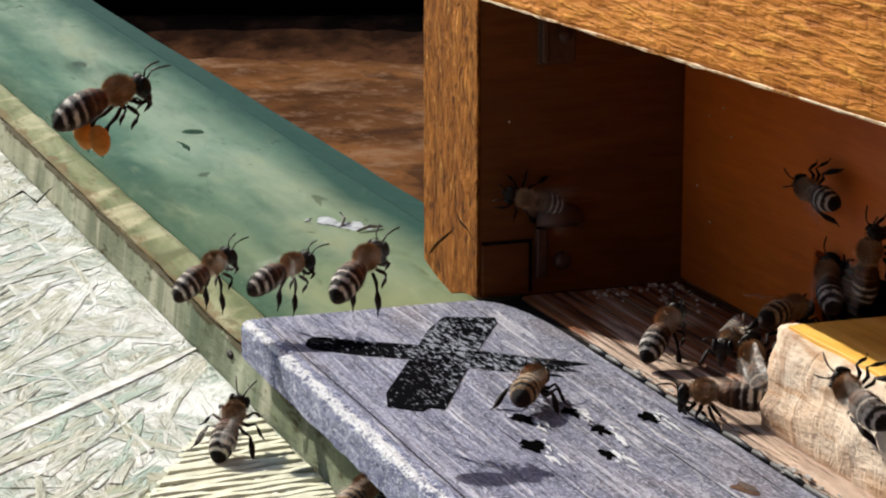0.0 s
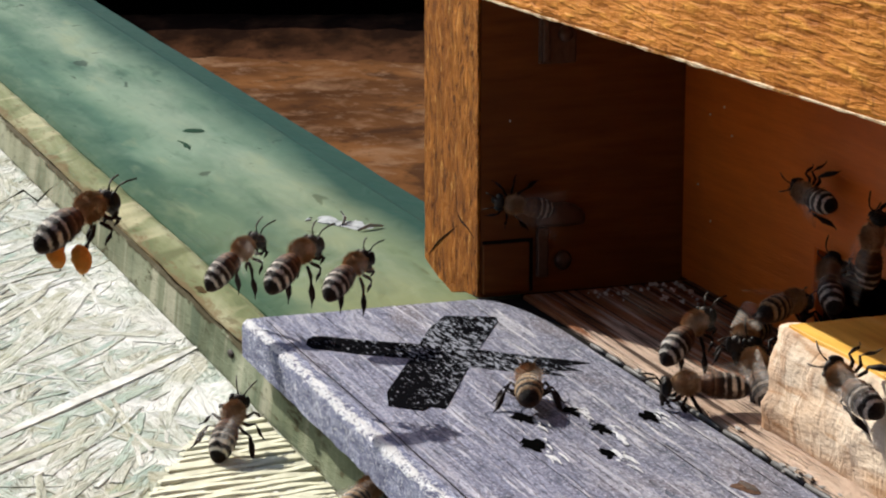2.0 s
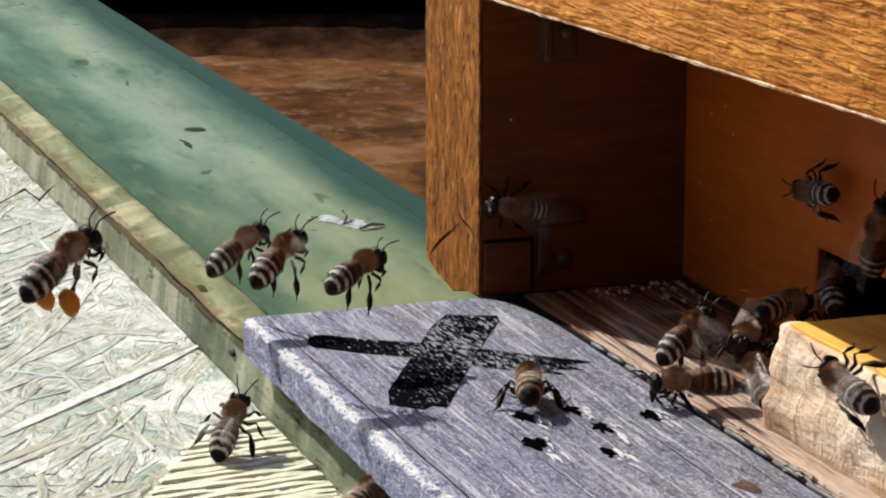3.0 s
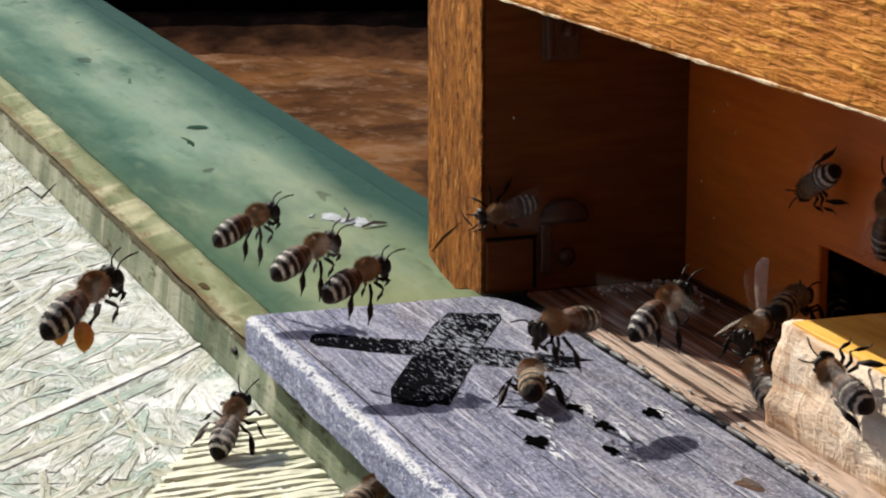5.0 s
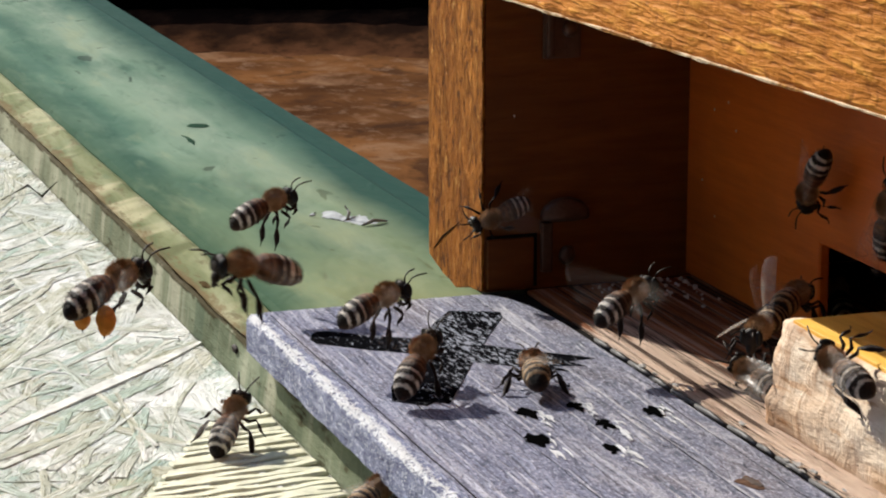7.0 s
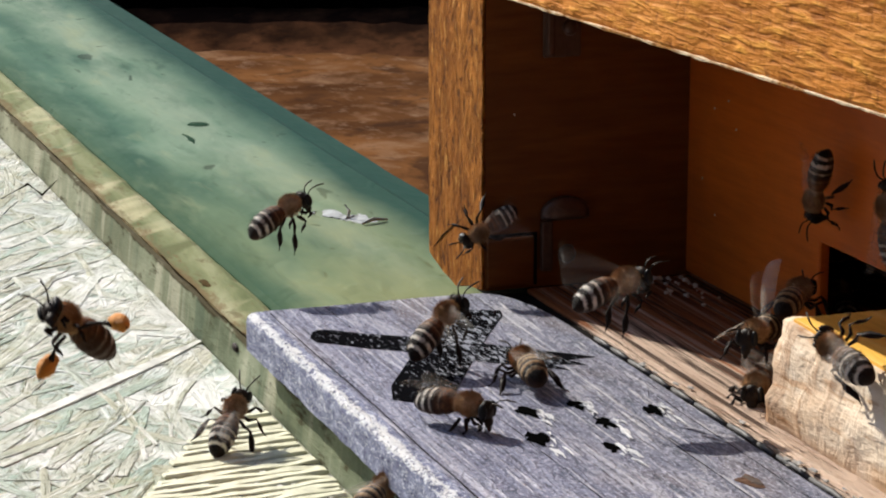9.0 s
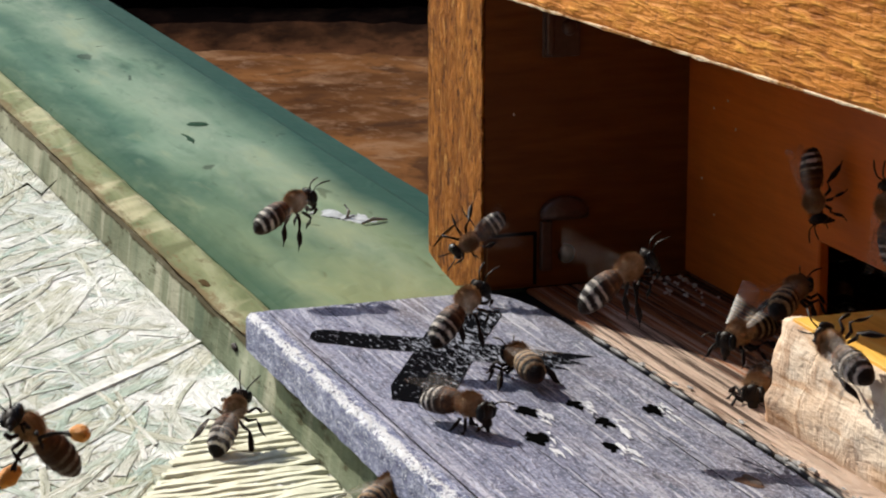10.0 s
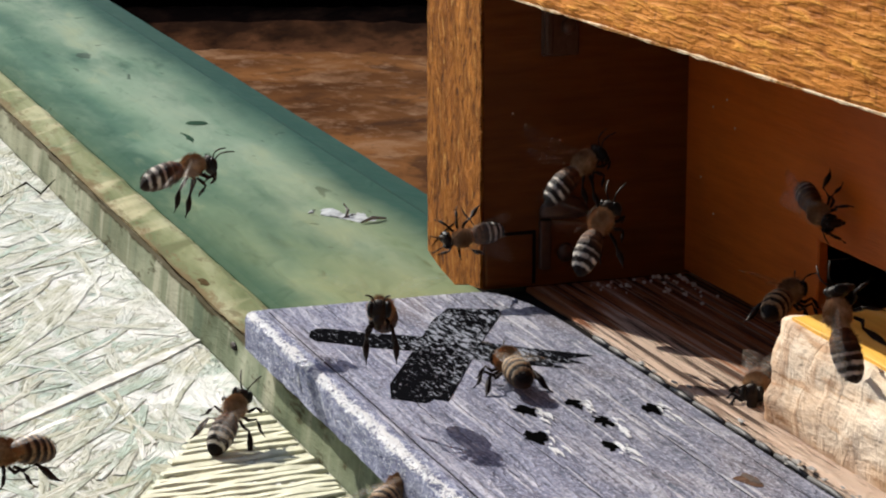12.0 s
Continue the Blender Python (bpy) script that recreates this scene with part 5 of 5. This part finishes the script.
    walk(SMALL_BEE, [
        (0, pose(-0.00686, -0.00489, 0.00936, 0, -23.8, 23)), (0.5, pose(-0.00452, -0.00524, 0.00913, 0, -20.8, 22.1)),
        (1, pose(-0.00313, -0.00512, 0.00950, 0, -22.7, 20.6)), (1.5, pose(-0.00224, -0.00488, 0.00960, 0, -29, 18.5)),
        (2, pose(-0.00211, -0.00413, 0.01069, 0, -29, 23.3)), (2.5, pose(-0.00191, -0.00356, 0.01116, 0, -27.6, 21.8)),
        (3, pose(-0.00130, -0.00208, 0.01183, 0, -25.1, 22)), (4.8, pose(0.00134, 0.00287, 0.01374, 0, -16.6, 21)),
        (5, pose(0.00137, 0.00358, 0.01400, 0, -16.1, 19.5)), (5.5, pose(0.00209, 0.00493, 0.01468, 0, -16.6, 16.9)),
        (6, pose(0.00318, 0.00616, 0.01490, 0, -13.9, 19.5)), (6.5, pose(0.00377, 0.00523, 0.01551, 0, -14.3, 17.6)),
        (7, pose(0.00437, 0.00462, 0.01578, 0, -14.2, 18.4)), (8.8, pose(0.00851, 0.01175, 0.01355, 0, -16.9, 23.1)),
        (9, pose(0.00904, 0.01232, 0.01254, 0, -19.8, 20.7)), (9.5, pose(0.00959, 0.01216, 0.01252, 0, -18.3, 20.2)),
        (10, pose(0.00999, 0.01221, 0.01317, 0, -17.8, 21)), (10.5, pose(0.01046, 0.01300, 0.01414, 0, -21.2, 20.1)),
        (11, pose(0.01033, 0.01412, 0.01552, 0, -19.4, 23.2)), (11.5, pose(0.00923, 0.01560, 0.01634, 0, -21, 25.2)),
        (11.93, pose(0.00621, 0.01569, 0.01757, 0, -14.2, 34.9)), (11.967, pose(-0.01063, -0.00382, 0.02366, 0, -8, 10.2)),
        (12, pose(-0.01065, -0.00392, 0.02368, 0, -8, 10.2)),])
    walk(LEAVING_BEE, [
        (0, pose(0.04727, -0.07203, 0.00350, 0, -0, 147.8)), (0.5, pose(0.04707, -0.07091, 0.00350, 0, -0, 160.7)),
        (1, pose(0.04638, -0.07004, 0.00350, 0, -0, 167.9)), (1.5, pose(0.04631, -0.06881, 0.00350, 0, -0, 175.7)),
        (2, pose(0.04665, -0.06735, 0.00350, 0, -0, 163.7)), (2.5, pose(0.04477, -0.06815, 0.00350, 0, -0, 175.8)),
        (3, pose(0.04576, -0.06530, 0.00350, 0, -0, 169.4)), (3.4, pose(0.04596, -0.05888, 0.00360, 0, -4, -158.2)),
        (4, pose(0.04163, -0.06055, 0.00739, 0, -2.6, -157.4)), (4.8, pose(0.02921, -0.06549, 0.01268, 0, -1.2, -153.9)),
        (5, pose(0.02635, -0.06642, 0.01341, 0, 0.2, -157)), (5.5, pose(0.01767, -0.06861, 0.01580, 0, 0.1, -164.4)),
        (6, pose(0.00811, -0.07003, 0.01876, 0, -5.1, -157.1)), (6.5, pose(-0.00606, -0.07527, 0.02218, 0, -12.9, -158.7)),
        (6.8, pose(-0.01454, -0.07703, 0.02532, 0, -12.3, -156.7)), (7, pose(-0.01967, -0.08019, 0.02757, 0, -10.9, -167.6)),
        (7.2, pose(-0.02565, -0.08297, 0.03023, 0, -12.7, -158.9)), (7.7, pose(-0.03934, -0.08828, 0.03397, 0, -14.7, -153.5)),
        (8.2, pose(-0.05215, -0.08341, 0.03552, 0, -14.7, -153.5)), (9, pose(-0.06497, -0.07860, 0.03672, 0, -14.7, -153.5)),
        (12, pose(-0.06606, -0.07825, 0.03658, 0, -14.7, -153.5)),])
    walk(PORCH_BEE, [
        (0, pose(0.05148, -0.04305, 0.00478, 0, -23.1, 40.9)), (0.5, pose(0.05140, -0.04652, 0.00596, 0, -20.3, 35)),
        (1, pose(0.05132, -0.04965, 0.00692, 0, -23.6, 25.2)), (1.5, pose(0.05124, -0.05142, 0.00730, 0, -19.5, 27.5)),
        (2, pose(0.05116, -0.05212, 0.00645, 0, -22.1, 30.9)), (2.5, pose(0.05108, -0.05230, 0.00617, 0, -22, 31.4)),
        (3, pose(0.05100, -0.05138, 0.00610, 0, -22.8, 27.2)), (4.8, pose(0.04400, -0.05823, 0.01171, 0, -20.6, 23.9)),
        (5, pose(0.04397, -0.05726, 0.01157, 0, -25.4, 21.5)), (5.5, pose(0.04416, -0.05484, 0.01199, 0, -21.1, 22.2)),
        (6, pose(0.04242, -0.05563, 0.01251, 0, -18.3, 24.7)), (6.5, pose(0.04261, -0.05289, 0.01157, 0, -22.2, 18.9)),
        (7, pose(0.04279, -0.04800, 0.01051, 0, -16.6, 24.7)), (8.8, pose(0.03414, -0.06332, 0.01609, 0, -14.2, 17.5)),
        (9, pose(0.03339, -0.06525, 0.01695, 0, -11.5, 11.2)), (9.5, pose(0.03195, -0.06946, 0.01906, -0, -25.7, -1.4)),
        (10, pose(0.03031, -0.07404, 0.02041, 0, -29.8, 0.4)), (10.5, pose(0.03005, -0.07632, 0.02140, 0, -34.3, 2.6)),
        (11, pose(0.02979, -0.07874, 0.02284, 0, -33.8, 2.3)), (11.5, pose(0.02952, -0.07868, 0.02406, 0, -44.9, 9.5)),
        (11.93, pose(0.02929, -0.07803, 0.02631, 0, -44.8, 17)), (11.967, pose(0.04160, -0.03984, 0.01766, 0, -45.8, 30.4)),
        (12, pose(0.04160, -0.03990, 0.01765, 0, -45.8, 30.5)),])
    walk(BOARD_BEE, [
        (0, pose(0.02504, -0.05855, 0.0035, 0, -0, 55.4)), (0.5, pose(0.02469, -0.05868, 0.0035, 0, -0, 61.6)),
        (1, pose(0.0244, -0.05897, 0.0035, 0, -0, 66.6)), (1.5, pose(0.02467, -0.05887, 0.0035, 0, -0, 68.8)),
        (2.5, pose(0.0246, -0.05872, 0.0035, 0, -0, 69.9)), (5, pose(0.02489, -0.05782, 0.0035, 0, -0, 70.6)),
        (5.5, pose(0.02514, -0.05754, 0.0035, 0, -0, 71.3)), (6.5, pose(0.02634, -0.05454, 0.0035, 0, -0, 75)),
        (7, pose(0.02668, -0.05401, 0.0035, 0, -0, 74.9)), (9, pose(0.02617, -0.05259, 0.0035, 0, -0, 84.7)),
        (9.5, pose(0.02669, -0.05035, 0.0035, 0, -0, 85.9)), (10, pose(0.02638, -0.05073, 0.0035, 0, -0, 88.5)),
        (11, pose(0.02627, -0.05047, 0.0035, 0, 0, 88.6)), (11.93, pose(0.02622, -0.05082, 0.0035, 0, -0, 88.6)),
        (11.967, pose(0.0239, -0.05314, 0.0035, 0, -0, 87.2)), (12, pose(0.02389, -0.05322, 0.0035, 0, -0, 87.2)),])
    walk(STRAND_BEE, [
        (0, pose(-0.00762, -0.02139, -0.00993, 12.1, -29.5, 55.1)), (3, pose(-0.00796, -0.02178, -0.00993, 12.6, -29.5, 54.4)),
        (5, pose(-0.00828, -0.02182, -0.00993, 13.4, -28.6, 53.4)), (9, pose(-0.00842, -0.02195, -0.00993, 14.5, -29.6, 51.8)),
        (12, pose(-0.00838, -0.02231, -0.00993, 16.2, -28.9, 49.6)),])
    walk(EDGE_BEE, [
        (0, pose(-0.0015, -0.06448, -0.00778, -21.1, -6.3, 43.2)), (3, pose(-0.0015, -0.06628, -0.00766, -21.1, -5, 42.7)),
        (5, pose(-0.0015, -0.06662, -0.00763, -21.3, -4.7, 43.1)), (7, pose(-0.0015, -0.06828, -0.00728, -20.9, -4.1, 41.9)),
        (9, pose(-0.0015, -0.07068, -0.00659, -20.9, -4.9, 42.1)), (11, pose(-0.0015, -0.07507, -0.00534, -21.3, -3.7, 42.9)),
        (12, pose(-0.0015, -0.07729, -0.00477, -21.9, -3.4, 44.3)),])
    walk(WALL_BEE, [
        (0, pose(0.04764, -0.0021, 0.01581, -90, -15.7, 180)), (1, pose(0.0468, -0.0021, 0.01603, -90, -13, 180)),
        (2, pose(0.04579, -0.0021, 0.01488, -90, -12, 180)), (3, pose(0.04458, -0.0021, 0.0145, -90, -9.5, 180)),
        (5, pose(0.04234, -0.0021, 0.01394, -90, 9.8, 180)), (5.5, pose(0.04185, -0.0021, 0.01413, -90, 13.5, 180)),
        (6.5, pose(0.04118, -0.0021, 0.01395, -90, 19.6, 180)), (7, pose(0.04105, -0.0021, 0.01306, -90, 17.5, 180)),
        (9, pose(0.03911, -0.0021, 0.01099, -90, 27.1, 180)), (9.5, pose(0.03793, -0.0021, 0.01025, -90, 28.6, 180)),
        (10, pose(0.03742, -0.0021, 0.00973, -90, 31.8, 180)), (11, pose(0.03751, -0.0021, 0.0097, -90, 32.5, 180)),
        (11.5, pose(0.03742, -0.0021, 0.00969, -90, 41.7, 180)), (11.93, pose(0.03752, -0.0021, 0.00959, -90, 41.7, 180)),
        (11.967, pose(0.03665, -0.0021, 0.00959, -90, 5.4, 180)), (12, pose(0.03667, -0.0021, 0.00956, -90, 5.4, 180)),])
    walk(FRONT_BEE, [
        (0, pose(0.0702, -0.05279, 0.02551, -90, -6.4, 90)), (1, pose(0.0702, -0.05224, 0.02518, -90, -5.7, 90)),
        (2, pose(0.0702, -0.05154, 0.02468, -90, -4.6, 90)), (3, pose(0.0702, -0.05174, 0.02516, -90, 6.3, 90)),
        (4, pose(0.0702, -0.05196, 0.02555, -90, 19.3, 90)), (5, pose(0.0702, -0.0519, 0.0263, -90, 29, 90)),
        (5.5, pose(0.0702, -0.05221, 0.02646, -90, 34.5, 90)), (6, pose(0.0702, -0.05184, 0.02617, -90, 43.4, 90)),
        (6.5, pose(0.0702, -0.05056, 0.02593, -90, 57, 90)), (7, pose(0.0702, -0.05058, 0.02586, -90, 60.8, 90)),
        (9, pose(0.0702, -0.0521, 0.02514, -90, 77.7, 90)), (9.5, pose(0.0702, -0.05134, 0.02478, 90, 89.6, -90)),
        (10, pose(0.0702, -0.05107, 0.02488, 90, 67.7, -90)), (10.5, pose(0.0702, -0.05091, 0.02467, 90, 53.5, -90)),
        (11.93, pose(0.0702, -0.05127, 0.02472, 90, 54.7, -90)), (11.967, pose(0.0702, -0.05184, 0.02221, 90, 19.8, -90)),
        (12, pose(0.0702, -0.05189, 0.0222, 90, 19.8, -90)),])
    walk(SECOND_WALL_BEE, [
        (0, pose(0.0702, -0.06936, 0.01883, 90, -71.6, -90)), (1, pose(0.0702, -0.06954, 0.02004, 90, -69.7, -90)),
        (2, pose(0.0702, -0.06978, 0.02081, 90, -70.8, -90)), (3, pose(0.0702, -0.07074, 0.02248, 90, -70.4, -90)),
        (5, pose(0.0702, -0.07286, 0.02548, 90, -77.7, -90)), (7, pose(0.0702, -0.07301, 0.02519, 90, -77.5, -90)),
        (9, pose(0.0702, -0.07352, 0.02452, -90, -80.8, 90)), (11.9, pose(0.0702, -0.07382, 0.02447, -90, -80.8, 90)),
        (11.967, pose(0.0702, -0.07915, 0.02538, -90, -77.6, 90)), (12, pose(0.0702, -0.07919, 0.02537, -90, -77.6, 90)),])
    walk(SLOT_BEE, [
        (0, pose(0.071, -0.05652, 0.01327, -63.3, -22.6, 63.3)), (1, pose(0.071, -0.05671, 0.01342, -63.1, -22.6, 63)),
        (3, pose(0.073, -0.05309, 0.0117, -63.1, -22.7, 62.9)), (5, pose(0.084, -0.03297, 0.00453, -64.2, -21.8, 64.7)),
        (7, pose(0.088, -0.02658, 0.00171, -65.6, -20.4, 66.9)), (12, pose(0.092, -0.02151, -0.00119, -65.4, -21, 66.8)),])
    walk(CORNER_BEE, [
        (0, pose(0.063, -0.05962, 0.01073, 0, 5.5, 33.8)), (1, pose(0.063, -0.05911, 0.01092, 0, 5, 32.6)),
        (2, pose(0.063, -0.05906, 0.01128, 0, 4, 32.6)), (3, pose(0.063, -0.05826, 0.01092, 0, 3.7, 30.5)),
        (5, pose(0.063, -0.05961, 0.01149, 0, 1.3, 44.4)), (7, pose(0.063, -0.05973, 0.01179, 0, 0.9, 44.4)),
        (9, pose(0.063, -0.06065, 0.0121, 0, -3.1, 46.2)), (11, pose(0.063, -0.05823, 0.01176, 0, -7.9, 42.2)),
        (11.9, pose(0.063, -0.05837, 0.01172, 0, -6.6, 42.3)), (11.967, pose(0.063, -0.05763, 0.01093, 0, -4.6, 42.4)),
        (12, pose(0.063, -0.05767, 0.01092, 0, -4.6, 42.4)),])
    walk(UPRIGHT_BEE, [
        (0, pose(0.055, -0.06689, 0.00516, -58, -30.5, 80)), (1, pose(0.055, -0.06747, 0.00482, -58.5, -34.4, 81.6)),
        (3, pose(0.055, -0.0674, 0.00347, -59, -29.7, 81.4)), (5, pose(0.055, -0.0669, 0.00269, -60.1, -19.9, 79.9)),
        (6.5, pose(0.055, -0.0664, 0.00293, -60.6, -17.7, 79.8)), (7.1, pose(0.055, -0.06522, 0.00213, -59.7, -7.9, 102.1)),
        (7.4, pose(0.055, -0.06525, 0.0017, -43.3, -7.1, 118.4)), (7.6, pose(0.055, -0.06614, 0.00153, -39, -13, 147)),
        (7.9, pose(0.055, -0.06503, 0.00079, -17.6, -15.5, -155.7)), (8.4, pose(0.055, -0.06465, 0.00116, -5.2, -3, -138.1)),
        (9, pose(0.055, -0.06602, 0.00192, 0, 3.1, -124.5)), (10, pose(0.055, -0.06637, 0.00196, 0, 2.1, -123.8)),
        (12, pose(0.055, -0.06665, 0.00188, 0, 0.8, -125.1)),])
    walk(SPREAD_BEE, [
        (0, pose(0.05759, -0.05556, 0.00585, 0, -4.2, -139.3)), (1, pose(0.05759, -0.05861, 0.00718, 0, 0.2, -135)),
        (3, pose(0.05759, -0.05932, 0.00781, 0, 4.7, -136.8)), (5, pose(0.05660, -0.06301, 0.00959, 0, 8.3, -141.1)),
        (7, pose(0.05562, -0.06654, 0.01026, 0, 6, -137.6)), (8, pose(0.05562, -0.06655, 0.00998, 0, 3.2, -139)),
        (9, pose(0.05562, -0.06537, 0.00898, 0, -2.3, -138.3)), (9.5, pose(0.05562, -0.06320, 0.00838, 0, -0.1, -143)),
        (10, pose(0.05681, -0.05900, 0.00716, 0, 3.6, -151.7)), (10.5, pose(0.05600, -0.05271, 0.00529, 0, 0.9, -151.2)),
        (11, pose(0.05000, -0.04966, 0.00392, 0, -14.2, -152.6)), (11.5, pose(0.04300, -0.04696, 0.00343, 0, -13.8, -151.2)),
        (11.8, pose(0.03800, -0.04754, 0.00195, 0, -15, -155.8)), (11.93, pose(0.03400, -0.04213, -0.00049, 0, -7.9, -157.4)),
        (11.967, pose(-0.04869, -0.07527, 0.00538, 0, -6.6, -144.7)), (12, pose(-0.04867, -0.07528, 0.00536, 0, -6.6, -144.7)),])
    walk(BLOCK_BEE, [
        (0, pose(0.0486, -0.10732, 0.01237, -76.4, -14.4, 90)), (1, pose(0.0486, -0.10636, 0.01292, -76.4, -14.4, 90)),
        (2, pose(0.0486, -0.10523, 0.01311, -76.4, -14.6, 90)), (3, pose(0.0486, -0.10368, 0.01286, -76.2, -10.7, 90)),
        (5, pose(0.0486, -0.10185, 0.0124, -76.4, -14.7, 90)), (6, pose(0.0486, -0.10191, 0.01285, -76.5, -16.6, 90)),
        (7, pose(0.0486, -0.10179, 0.01392, -76.3, -11.9, 90)), (9, pose(0.0486, -0.10144, 0.01539, -76.3, -11.9, 90)),
        (10, pose(0.0486, -0.1015, 0.01561, -76.4, -14.8, 90)), (11, pose(0.0486, -0.10076, 0.01561, -76.5, -16.7, 90)),
        (11.93, pose(0.0486, -0.10092, 0.01557, -76.5, -16.7, 90)), (11.967, pose(0.0486, -0.1018, 0.0184, -84.4, -67, 90)),
        (12, pose(0.0486, -0.10183, 0.01839, -84.4, -67, 90)),])
    # wings: beating while a bee flies, folded or held while it walks
    for bee, spans in WING_USE:
        for wing in wings_of(bee):
            side = 1 if wing.scale.y > 0 else -1
            rows = []
            for begin, end, use in spans:
                if use == "beat":
                    for k in range(round(begin * FPS), round(end * FPS)):
                        lift, twist = ((58, 12), (20, 25), (-18, -8), (20, -30))[(k + BEAT.index(bee)) % 4]
                        rows.append((k / FPS, wing_pose(side, lift, 14, twist)))
                else:
                    use = use[side] if isinstance(use, dict) else use
                    rows += [(begin, wing_pose(side, *use)), (end - 2 / FPS, wing_pose(side, *use))]
            rows.append((12.0, rows[-1][1]))
            walk(wing, rows)
    # the laden hind legs are tucked in at first and spread wide after the turn
    for leg in [o for o in POLLEN_BEE.children if o.name.startswith("hind_leg")]:
        side = 1 if leg.data.vertices[0].co.y > 0 else -1
        hip = Vector((1.4, 0.9 * side, -1.6)) * MM
        spread = pose(*hip) @ pose(0, 0, 0, 42 * side, 0, -34 * side) @ pose(*(-hip))
        tucked = pose(*hip) @ pose(0, 0, 0, 0, 14, 0) @ pose(*(-hip))
        walk(leg, [(0.0, pose(0, 0, 0)), (3.0, pose(0, 0, 0)), (5.0, tucked), (7.2, tucked), (7.6, spread), (12.0, spread)])


motions()
